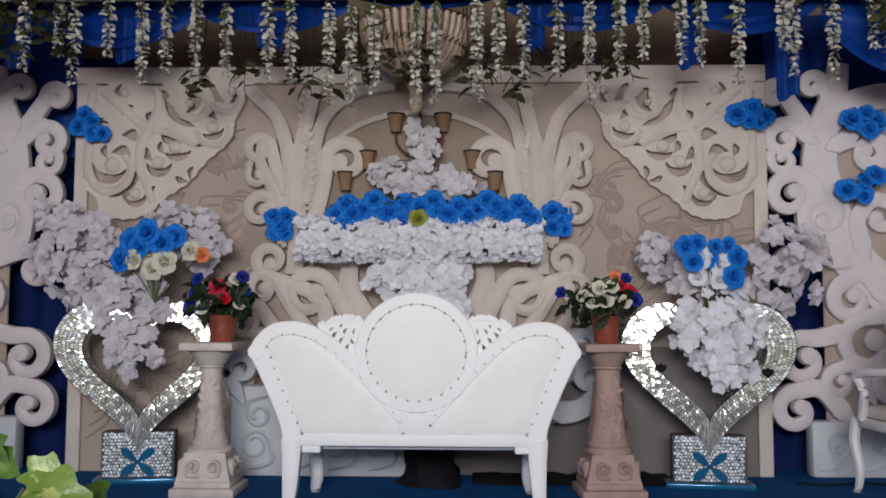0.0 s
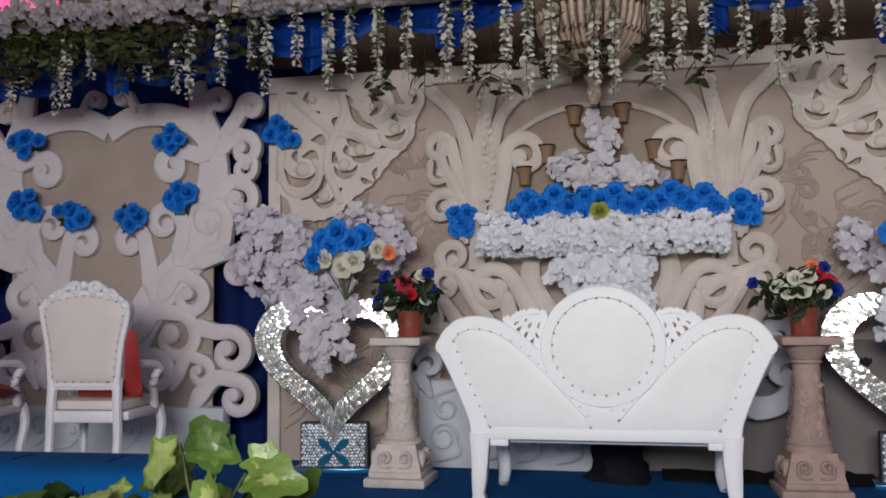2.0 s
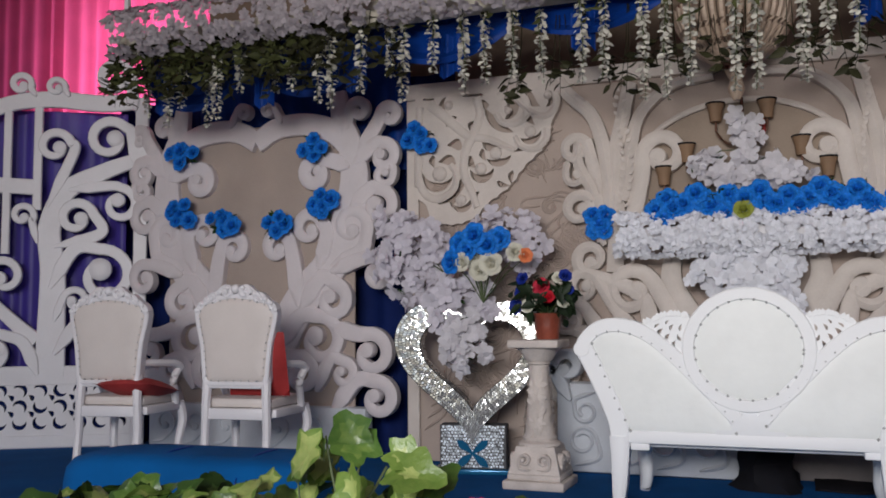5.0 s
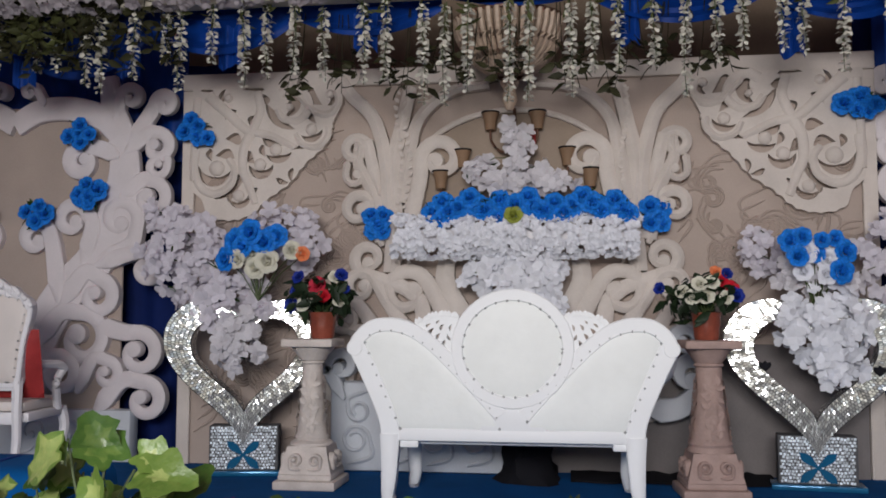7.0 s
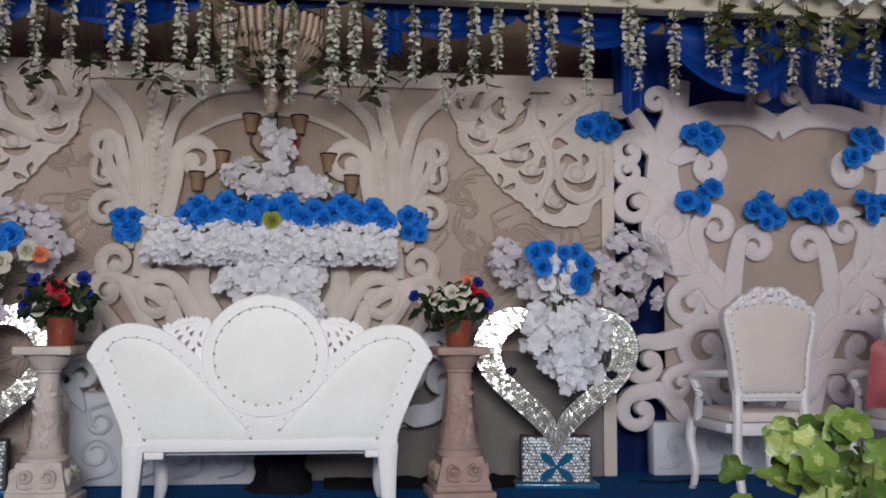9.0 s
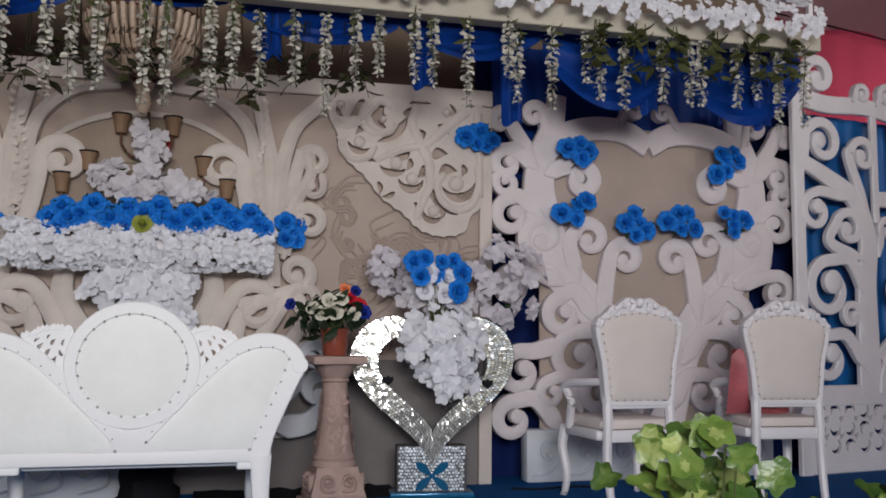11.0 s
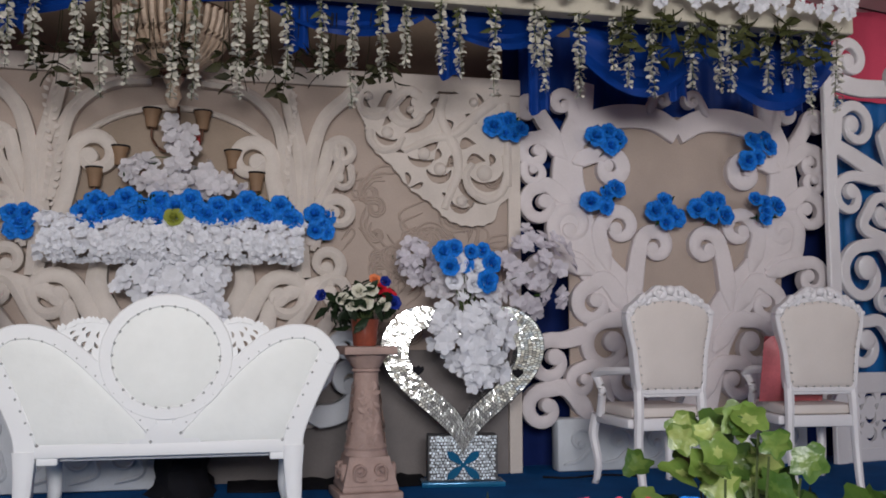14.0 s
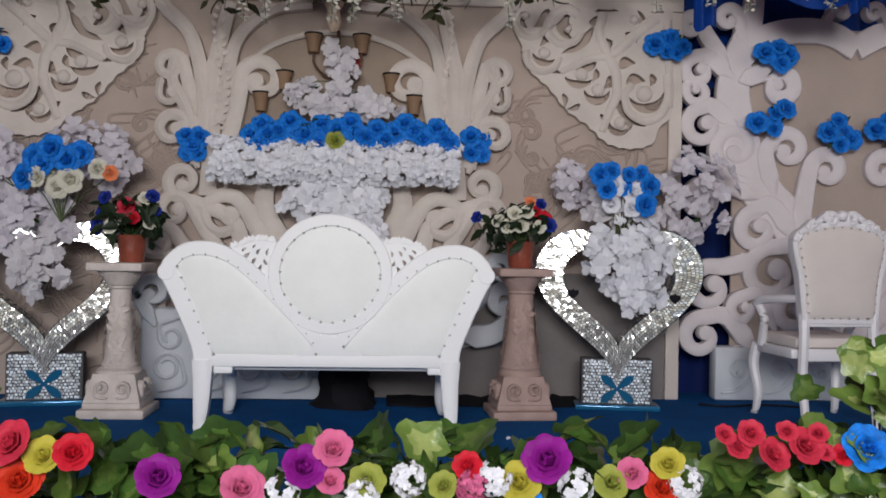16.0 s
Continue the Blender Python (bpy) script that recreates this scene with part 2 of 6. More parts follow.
def ribbon(bm, path, widths, front, back, ridge=0.0, edge=0.008, closed=False):
    """A carved band along a line in the x-z plane: bevelled edges, flat or ridged face towards -y."""
    n = len(path)
    rows = []
    for i, q in enumerate(path):
        a, b = path[max(i - 1, 0)], path[min(i + 1, n - 1)]
        if closed:
            a, b = path[i - 1], path[(i + 1) % n]
        d = Vector((b[0] - a[0], b[1] - a[1]))
        d = d.normalized() if d.length > 1e-6 else Vector((1, 0))
        s = Vector((-d.y, d.x))
        w = widths[i] / 2 if hasattr(widths, "__len__") else widths / 2
        e = min(edge, w * 0.4)
        rows.append([bm.verts.new((q[0] + s.x * o, y, q[1] + s.y * o)) for o, y in ((-w, back), (-w, front + e), (-w + e, front), (0, front - ridge), (w - e, front), (w, front + e), (w, back))])
    pairs = list(zip(rows, rows[1:])) + ([(rows[-1], rows[0])] if closed else [])
    for r, s in pairs:
        for k in range(6):
            bm.faces.new((r[k], s[k], s[k + 1], r[k + 1]))
    if not closed:
        bm.faces.new(rows[0])
        bm.faces.new(rows[-1][::-1])
    return bm


def disc(bm, x, z, r, front, back, dome=0.0, seg=20):
    rings = []
    for k, y in ((1.0, back), (1.0, front + 0.008), (0.9, front), (0.45, front - dome)):
        rings.append([bm.verts.new((x + r * k * math.cos(2 * math.pi * i / seg), y, z + r * k * math.sin(2 * math.pi * i / seg))) for i in range(seg)])
    for a, b in zip(rings, rings[1:]):
        for i in range(seg):
            bm.faces.new((a[i], b[i], b[(i + 1) % seg], a[(i + 1) % seg]))
    bm.faces.new(rings[-1])
    return bm


def curl_path(p0, p1, c, r, turn, sweep=330):
    """From p0 by p1 into a scroll round c."""
    p0, p1, c = Vector(p0), Vector(p1), Vector(c)
    d = p1 - c
    dist = max(d.length, r * 1.02)
    phi, off = math.atan2(d.y, d.x), math.acos(min(1, r / dist))
    best = None
    for th in (phi + off, phi - off):
        t = c + r * Vector((math.cos(th), math.sin(th)))
        way = (t - p1)
        go = turn * Vector((-math.sin(th), math.cos(th)))
        score = way.dot(go)
        if best is None or score > best[0]:
            best = (score, th, t)
    th = best[1]
    pts = spline([p0, p1, best[2]], 7)
    n = 22
    for i in range(1, n + 1):
        k = i / n
        a = th + turn * radians(sweep) * k
        rr = r * (1 - 0.52 * k)
        pts.append(c + rr * Vector((math.cos(a), math.sin(a))))
    return pts


def curl(bm, p0, p1, c, r, turn, w0, w1, front, back, ridge=0.0, mirror=False, sweep=330, ball=0.42):
    pts = curl_path(p0, p1, c, r, turn, sweep)
    n = len(pts)
    widths = [(w0 + (w1 - w0) * (i / (n - 1)) ** 0.7) * min(1.0, 0.25 + 0.25 * i) for i in range(n)]
    if mirror:
        pts = [Vector((-p.x, p.y)) for p in pts]
    # keep the face towards the viewer
    ribbon(bm, pts, widths, front, back, ridge)
    if ball:
        e = pts[-1]
        disc(bm, e.x * 0.6 + (-c[0] if mirror else c[0]) * 0.4, e.y * 0.6 + c[1] * 0.4, r * ball, front - 0.003, back, 0.006)
    return bm


def fix_normals(bm):
    bmesh.ops.recalc_face_normals(bm, faces=bm.faces)
    return bm


def pad(bm, outline, y, bulge, mirror=1):
    """An upholstered panel bulging towards -y from an outline in x, z."""
    cx = sum(p[0] for p in outline) / len(outline)
    cz = sum(p[1] for p in outline) / len(outline)
    rings = []
    for k, h in ((1.0, 0.0), (0.97, 0.35), (0.88, 0.7), (0.65, 0.93), (0.3, 1.0)):
        rings.append([bm.verts.new((mirror * (cx + (p[0] - cx) * k), y - bulge * h, cz + (p[1] - cz) * k)) for p in outline])
    n = len(outline)
    for a, b in zip(rings, rings[1:]):
        for i in range(n):
            bm.faces.new((a[i], a[(i + 1) % n], b[(i + 1) % n], b[i]))
    bm.faces.new(rings[-1])
    return fix_normals(bm)


def tube(bm, pts, r0, r1=None, seg=8):
    """A round bar along points in space."""
    r1 = r0 if r1 is None else r1
    pts = [Vector(p) for p in pts]
    rings = []
    for i, p in enumerate(pts):
        d = (pts[min(i + 1, len(pts) - 1)] - pts[max(i - 1, 0)]).normalized()
        a = d.orthogonal().normalized() if abs(d.z) < 0.9 else (d.cross(Vector((0, 1, 0)))).normalized()
        b = d.cross(a)
        r = r0 + (r1 - r0) * i / (len(pts) - 1)
        rings.append([bm.verts.new(p + r * (math.cos(2 * math.pi * k / seg) * a + math.sin(2 * math.pi * k / seg) * b)) for k in range(seg)])
    for a, b in zip(rings, rings[1:]):
        for k in range(seg):
            bm.faces.new((a[k], a[(k + 1) % seg], b[(k + 1) % seg], b[k]))
    bm.faces.new(rings[0][::-1])
    bm.faces.new(rings[-1])
    return bm


def stud(bm, x, y, z, r):
    vs = [bm.verts.new((x + r * a, y + r * b, z + r * c)) for a, b, c in ((1, 0, 0), (0, 0, 1), (-1, 0, 0), (0, 0, -1), (0, -1, 0))]
    for i in range(4):
        bm.faces.new((vs[i], vs[(i + 1) % 4], vs[4]))


# ---- flowers and leaves ----
def petal(bm, m, length, width, cup, n=3, cols=3, lip=0.0):
    """A rounded, cupped petal from the origin along +x, hollow side up; lip: how far its rim rolls back."""
    rows = []
    across = [-0.5 + k / (cols - 1) for k in range(cols)]
    for i in range(n + 1):
        t = i / n
        w = width * math.sin(math.pi * (0.12 + 0.62 * t)) * (0.55 + 0.45 * t)
        roll = lip * length * max(0, t - 0.55) ** 2 * 4
        rows.append([bm.verts.new(m @ Vector((length * t * (1 - 0.9 * t * s * s), w * s, cup * (t * t + 0.5 * 4 * s * s * 0.3) - roll * (1 - s * s)))) for s in across])
    for a, b in zip(rows, rows[1:]):
        for k in range(cols - 1):
            bm.faces.new((a[k], b[k], b[k + 1], a[k + 1]))
    return rows[0]


def rose(bm, m, r, rng, rings=3):
    """A full-blown rose looking along +z: tight heart, wide outer petals."""
    heart = bm.verts.new(m @ Vector((0, 0, -0.3 * r)))
    for ring in range(rings + 1):
        k = ring / rings
        count = 3 + ring
        for i in range(count):
            a = 2 * math.pi * (i + 0.5 * (ring % 2)) / count + rng.uniform(-0.2, 0.2)
            tilt = 84 - (46 if r > 0.052 else 26) * k + rng.uniform(-7, 7)
            q = m @ Matrix.Rotation(a, 4, "Z") @ Matrix.Translation((r * 0.10 * (1 + ring), 0, -r * 0.25 * k)) @ Matrix.Rotation(-radians(tilt), 4, "Y")
            foot = petal(bm, q, r * (0.60 + 0.30 * k), r * (0.85 + 0.62 * k), r * (0.40 - 0.22 * k), 4, 5, 0.25 + 0.5 * k)
            bm.faces.new((heart, foot[0], foot[2]))
            bm.faces.new((heart, foot[2], foot[4]))
    return bm


def blossom(bm, m, r, rng, count=5, flat=0.2):
    """A small open flower of a few petals."""
    for i in range(count):
        a = 2 * math.pi * i / count + rng.uniform(-0.15, 0.15)
        q = m @ Matrix.Rotation(a, 4, "Z") @ Matrix.Rotation(-radians(rng.uniform(0, 30)), 4, "Y")
        petal(bm, q, r, r * 0.86, r * flat, 3, 3, 0.25)
    return bm


def turn_to(d, rng, roll=None):
    """A turn that takes +z to the direction d."""
    return Vector(d).to_track_quat("Z", "Y").to_matrix().to_4x4() @ Matrix.Rotation(rng.uniform(0, 6.28) if roll is None else roll, 4, "Z")


def ivy_leaf(bm, m, size, rng):
    """A five-lobed leaf along +x with a folded midrib, drooping tip and a patch of another green along its veins."""
    fold, droop, wave = rng.uniform(0.10, 0.45), rng.uniform(0.1, 0.5), rng.uniform(0.02, 0.05)
    patch, n = rng.choice((0.30, 0.45, 0.62, 0.86)), 11

    def at(x, y):
        return bm.verts.new(m @ Vector((x * size, y * size, size * (abs(y) * fold - droop * x * x + wave * math.sin(9 * x + 5 * y)))))
    tip, foot, heart = at(1.0, 0), at(0.10, 0), at(0.40, 0)
    inner_tip, inner_foot = at(0.40 + 0.5 * patch, 0), at(0.40 - 0.26 * patch, 0)
    for s in (1, -1):
        rim = []
        for i in range(1, n):
            a = math.pi * i / n
            r = 0.50 * (0.86 + 0.14 * math.cos(5 * a)) + 0.14 * max(0, math.cos(a)) ** 3 + (0.015 if i % 2 else -0.01)
            rim.append((0.40 + r * math.cos(a), s * r * math.sin(a) * rng.uniform(0.92, 1.08)))
        e = [tip] + [at(x, y) for x, y in rim] + [foot]
        v = [inner_tip] + [at(0.40 + (x - 0.40) * patch * (1.05 if i % 4 < 2 else 0.80), y * patch * (1.05 if i % 4 < 2 else 0.80)) for i, (x, y) in enumerate(rim)] + [inner_foot]
        for i in range(n):
            f = (heart, v[i], v[i + 1])
            bm.faces.new(f if s > 0 else f[::-1]).material_index = 1
            f = (v[i], e[i], e[i + 1], v[i + 1])
            bm.faces.new(f if s > 0 else f[::-1])


def slim_leaf(bm, m, size, rng, width=0.36):
    rows = [[bm.verts.new(m @ Vector((size * t, size * width * w * s, size * (0.12 * abs(s) - 0.25 * t * t)))) for s in (-0.5, 0, 0.5)] for t, w in ((0.0, 0.1), (0.35, 1.0), (0.7, 0.7), (1.0, 0.05))]
    for a, b in zip(rows, rows[1:]):
        for k in range(2):
            bm.faces.new((a[k], b[k], b[k + 1], a[k + 1]))


def ball_point(rng):
    while True:
        v = Vector((rng.uniform(-1, 1), rng.uniform(-1, 1), rng.uniform(-1, 1)))
        if 0.05 < v.length < 1:
            return v


def blossom_cloud(bm, centre, size, count, r, rng, facing=(0, -1, 0.15), petals=5):
    for _ in range(count):
        v = ball_point(rng)
        p = Vector(centre) + Vector((v.x * size[0], v.y * size[1], v.z * size[2]))
        d = (Vector(facing) + 0.9 * v + 0.5 * ball_point(rng)).normalized()
        blossom(bm, Matrix.Translation(p) @ turn_to(d, rng), r * rng.uniform(0.75, 1.2), rng, petals)


# ---- setting ----
def curtain(bm, x0, x1, z0, z1, amp=0.05, fold=0.16, wander=0.4, seed=1, y=0.0, hem=0.0):
    """A hanging cloth in soft uneven folds, in the x-z plane."""
    n, k = max(8, int((x1 - x0) / fold * 8)), 8
    cols = []
    for i in range(n + 1):
        x = x0 + (x1 - x0) * i / n
        ph = 2 * math.pi * (x / fold + wander * noise.noise((x * 2.1, seed, 0)) * 2)
        a = amp * (0.7 + 0.6 * noise.noise((x * 1.3, seed + 5, 0)))
        cols.append([bm.verts.new((x + 0.15 * a * math.cos(ph), y + a * math.sin(ph) * (0.55 + 0.45 * j / k), z1 + (z0 + hem * math.sin(ph * 0.5) - z1) * j / k)) for j in range(k + 1)])
    for a, b in zip(cols, cols[1:]):
        for j in range(k):
            bm.faces.new((a[j], a[j + 1], b[j + 1], b[j]))
    return bm


def structure(name, bm, mat, label, category, smooth=False):
    return tagged(part(name, bm, mat, smooth=smooth), label, category, kind="structure")


structure("ground", cube(-20, 20, -20, 20, -0.55, -0.45), GROUND, "grey concrete ground under the wedding tent", "ground")
structure("floor", cube(-7.2, 7.2, 2.62, 7.3, -0.449, 0.0, bevel=0.01), CARPET, "stage floor covered with royal blue carpet", "floor")
structure("wall_back", cube(-4.6, 4.4, 6.62, 6.7, 0.0, 3.9), BROWNWALL, "brown cloth back wall behind the decoration", "wall")
structure("ceiling", cube(-8.6, 8.6, -3.0, 8.0, 4.40, 4.46), TENT, "dusty pink tent cloth ceiling", "ceiling")
structure("wall_left", curtain(bmesh.new(), -1.5, 7.4, -0.45, 4.40, 0.06, 0.3, seed=3), TENT, "dusty pink tent cloth side wall", "wall", True).matrix_world = pose(-8.3, 0, 0, 0, 0, 90)
structure("wall_right", curtain(bmesh.new(), -3.0, 7.4, -0.45, 4.40, 0.06, 0.3, seed=4), REDCLOTH, "red pink tent cloth side wall", "wall", True).matrix_world = pose(8.3, 0, 0, 0, 0, 90)
structure("curtain_pink", curtain(bmesh.new(), -8.3, -4.4, 0, 4.40, 0.06, 0.19, seed=6, wander=0.9), PINKCLOTH, "bright pink sheer curtain glowing with daylight", "curtain", True).matrix_world = pose(0, 7.05, 0)
structure("curtain_red", curtain(bmesh.new(), 4.3, 8.3, 0, 4.40, 0.03, 0.35, seed=7), REDCLOTH, "red pink cloth curtain behind the side screen", "curtain", True).matrix_world = pose(0, 7.05, 0)
eave = bmesh.new()
n = 24
rows = []
for j in range(5):
    k = j / 4
    rows.append([eave.verts.new((4.0 + 4.3 * i / n, 6.93 - 0.9 * k, 3.78 - 0.13 * (4.3 * i / n) + 0.05 * math.sin(i * 0.9) + k * (0.60 + 0.13 * 4.3 * i / n))) for i in range(n + 1)])
for a, b in zip(rows, rows[1:]):
    for i in range(n):
        eave.faces.new((a[i], a[i + 1], b[i + 1], b[i]))
structure("tent_eave", eave, TENT, "sagging dusty pink tent roof edge over the red curtain", "tent roof", True)
# daylight outside, behind the pink curtain
area_lamp("daylight_behind_pink", (-5.6, 7.75, 2.8), (-5.6, 6.0, 2.8), 1.6, 2.4, 95, (1.0, 0.95, 0.97))
# daylight outside, behind the red curtain
area_lamp("daylight_behind_red", (6.4, 7.75, 2.3), (6.4, 6.0, 2.3), 2.6, 2.4, 34, (1.0, 0.96, 0.96))
structure("curtain_blue_left", curtain(bmesh.new(), -5.3, -2.3, 0, 2.75, 0.03, 0.2, seed=8), NAVY, "navy blue cloth behind the white screen", "curtain", True).matrix_world = pose(0, 6.38, 0)
structure("curtain_satin_left", curtain(bmesh.new(), -4.45, -2.62, 2.05, 3.0, 0.025, 0.15, seed=14), BLUECLOTH, "blue satin cloth hung above the white screen", "curtain", True).matrix_world = pose(0, 6.30, 0)
structure("curtain_satin_right", curtain(bmesh.new(), 1.95, 3.80, 2.05, 3.0, 0.025, 0.15, seed=15), BLUECLOTH, "blue satin cloth hung above the white screen", "curtain", True).matrix_world = pose(0, 6.30, 0)
structure("curtain_blue_right", curtain(bmesh.new(), 1.86, 4.4, 0, 3.0, 0.03, 0.2, seed=9), NAVY, "navy blue cloth behind the white screen", "curtain", True).matrix_world = pose(0, 6.38, 0)

# central board, with a faint swirling relief
structure("wall_panel", cube(-2.56, 1.89, 6.1, 6.16, 0.0, 2.6, bevel=0.006), BEIGE, "beige textured decoration board of the central backdrop", "wall panel")
# board added where the backdrop's foot lies in shade, shade included in its grey
structure("dado_board", cube(-0.36, 1.795, 6.074, 6.098, 0.0, 0.80, bevel=0.005), SHADEDBOARD, "grey board along the foot of the backdrop, its colour darkened for shade", "board")
bm = bmesh.new()
box(bm, -2.56, 1.89, 6.06, 6.098, 2.49, 2.6, 0.008)
box(bm, -2.558, -2.47, 6.066, 6.098, 0.0, 2.488, 0.008)
box(bm, 1.80, 1.888, 6.066, 6.098, 0.0, 2.488, 0.008)
structure("trim", bm, CREAM, "cream painted frame round the central board", "trim")
rng = random.Random(5)
swirl = bmesh.new()
for i in range(110):
    cx, cz = rng.choice((-1, 1)) * rng.uniform(0.95, 2.05) - 0.33, rng.uniform(0.45, 2.0)
    r, t = rng.uniform(0.05, 0.12), rng.choice((-1, 1))
    a = rng.uniform(0, 6.28)
    for k in (1.0, 0.72, 0.45):
        p0 = (cx + 3.4 * r * k * math.cos(a), cz + 3.4 * r * k * math.sin(a))
        p1 = (cx + 2.1 * r * k * math.cos(a + 0.6), cz + 2.1 * r * k * math.sin(a + 0.6))
        curl(swirl, p0, p1, (cx, cz), r * k, t, 0.020, 0.014, 6.093 - 0.0004 * (i % 9), 6.102, 0.005, sweep=300, ball=0)
part("relief", fix_normals(swirl), BEIGE, bpy.data.objects["wall_panel"], "faint swirling relief", kind="stuff")


# ---- white scroll screens at both sides ----
def tree_screen(m):
    ob = thing("scroll_screen", m, "white carved foam screen of branching scrolls round a heart opening", "screen", "side scroll screens")
    part("backing", cube(-0.80, 0.80, 0.045, 0.07, 0.34, 2.42, bevel=0.01), BEIGE, ob, "beige backing board")
    part("base_block", fix_normals(cube(-0.92, 0.92, -0.03, 0.10, 0.0, 0.345, bevel=0.02)), STUCCO, ob, "grey white embossed base block")
    emb = bmesh.new()
    for s in (-1, 1):
        for k in range(3):
            cx = s * (0.22 + 0.27 * k)
            curl(emb, (cx - 0.12, 0.05), (cx - 0.02, 0.07), (cx, 0.2), 0.09, 1, 0.025, 0.02, -0.045, -0.028, ball=0.3)
    part("embossing", fix_normals(emb), STUCCO, ob, kind="stuff")
    F, B = 0.0, 0.05
    for s in (False, True):
        sg = -1 if s else 1

        def limb(name, pts, w, lift):
            bm = bmesh.new()
            q = [Vector((sg * x, z)) for x, z in spline(pts, 8)]
            n = len(q)
            ribbon(bm, q, [w[0] + (w[1] - w[0]) * i / (n - 1) for i in range(n)], F - lift, B, 0.006)
            part(name, fix_normals(bm), FOAM, ob)

        def scroll(p0, p1, c, r, t, w0, w1, lift, ball=0.45, sweep=310):
            bm = bmesh.new()
            curl(bm, p0, p1, c, r, t, w0, w1, F - lift, B, 0.004, s, sweep, ball)
            part("scroll", fix_normals(bm), FOAM, ob)
        limb("limb", [(-0.056, 0.153), (-0.127, 0.461), (-0.227, 0.827), (-0.404, 1.124), (-0.598, 1.325), (-0.723, 1.534), (-0.787, 1.744)], (0.283, 0.266), 0.001)
        limb("limb", [(-0.771, 1.686), (-0.814, 1.955), (-0.784, 2.198), (-0.708, 2.411), (-0.673, 2.612)], (0.259, 0.121), 0.003)
        scroll((-0.837, 2.129), (-0.998, 2.364), (-1.091, 2.412), 0.07, 1, 0.124, 0.066, 0.005, 0.4)
        scroll((-0.725, 2.292), (-0.766, 2.419), (-0.848, 2.468), 0.074, 1, 0.105, 0.059, 0.0064, 0.4)
        scroll((-0.809, 2.072), (-0.971, 2.21), (-1.047, 2.117), 0.099, 1, 0.124, 0.062, 0.0078, 0.4)
        scroll((-1.099, 2.049), (-1.123, 2.025), (-1.048, 1.982), 0.074, 1, 0.055, 0.059, 0.0092, 0.4)
        scroll((-0.787, 1.763), (-0.948, 1.891), (-1.008, 1.762), 0.123, 1, 0.13, 0.062, 0.0106, 0.4)
        scroll((-0.638, 1.344), (-0.87, 1.446), (-0.796, 1.628), 0.132, -1, 0.13, 0.066, 0.012, 0.4)
        scroll((-0.535, 1.327), (-0.599, 1.576), (-0.449, 1.627), 0.116, -1, 0.137, 0.066, 0.0134, 0.4)
        scroll((-0.372, 1.059), (-0.325, 1.389), (-0.187, 1.501), 0.111, -1, 0.143, 0.074, 0.0148, 0.4)
        scroll((-0.785, 2.054), (-0.632, 2.113), (-0.503, 2.025), 0.103, -1, 0.124, 0.096, 0.0162, 0.4)
        scroll((-0.393, 1.039), (-0.557, 1.261), (-0.649, 1.095), 0.123, 1, 0.143, 0.066, 0.0176, 0.4)
        scroll((-0.228, 0.77), (-0.381, 0.982), (-0.549, 0.818), 0.173, 1, 0.149, 0.066, 0.019, 0.4)
        scroll((-0.638, 0.92), (-0.834, 0.862), (-0.953, 0.721), 0.14, 1, 0.137, 0.066, 0.0204, 0.4)
        scroll((-0.648, 0.306), (-0.835, 0.533), (-1.005, 0.408), 0.123, 1, 0.137, 0.066, 0.0218, 0.4)
        scroll((-0.524, 0.452), (-0.632, 0.679), (-0.738, 0.58), 0.09, 1, 0.112, 0.051, 0.0232, 0.4)
        scroll((-0.107, 0.422), (-0.251, 0.674), (-0.395, 0.573), 0.132, 1, 0.137, 0.066, 0.0246, 0.4)
        scroll((-0.639, 1.306), (-0.862, 1.385), (-1.002, 1.288), 0.116, 1, 0.124, 0.059, 0.026, 0.4)
        scroll((-0.225, 2.417), (-0.189, 2.488), (-0.109, 2.526), 0.054, -1, 0.063, 0.04, 0.0274, 0.4)
        limb("arch", [(-0.767, 2.223), (-0.63, 2.334), (-0.418, 2.395), (-0.182, 2.387), (0.001, 2.293)], (0.175, 0.158), 0.0045)
        limb("foot_band", [(-0.037, 0.237), (-0.424, 0.257), (-0.796, 0.285)], (0.175, 0.131), 0.002)
    return ob


screen = tree_screen(pose(3.04, 6.08, 0))
copy_thing(screen, pose(-3.79, 6.08, 0))


# ---- carved corner lattices on the central board ----
def crescent(x, z, r, start, sweep, width, n=14):
    """A sickle-shaped opening: an arc that thickens inwards half-way along."""
    a = [radians(start + sweep * i / n) for i in range(n + 1)]
    thin = [r - width * math.sin(math.pi * i / n) ** 0.8 for i in range(n + 1)]
    return [(x + r * math.cos(q), z + r * math.sin(q)) for q in a] + [(x + k * math.cos(q), z + k * math.sin(q)) for q, k in zip(a[-2:0:-1], thin[-2:0:-1])]


def teardrop(x0, z0, x1, z1, width, n=7):
    """A pointed opening from one end to the other, widest near its start."""
    d = Vector((x1 - x0, z1 - z0))
    side = Vector((-d.y, d.x)).normalized() * width
    rise = [0.5 * math.sin(math.pi * (i / n) ** 0.7) for i in range(n + 1)]
    bow = [0.30 * math.sin(math.pi * i / n) for i in range(n + 1)]
    out = [Vector((x0, z0)) + d * i / n + side * (bow[i] + rise[i]) for i in range(n + 1)]
    back = [Vector((x0, z0)) + d * i / n + side * (bow[i] - rise[i]) for i in range(n - 1, 0, -1)]
    return [tuple(p) for p in out + back]


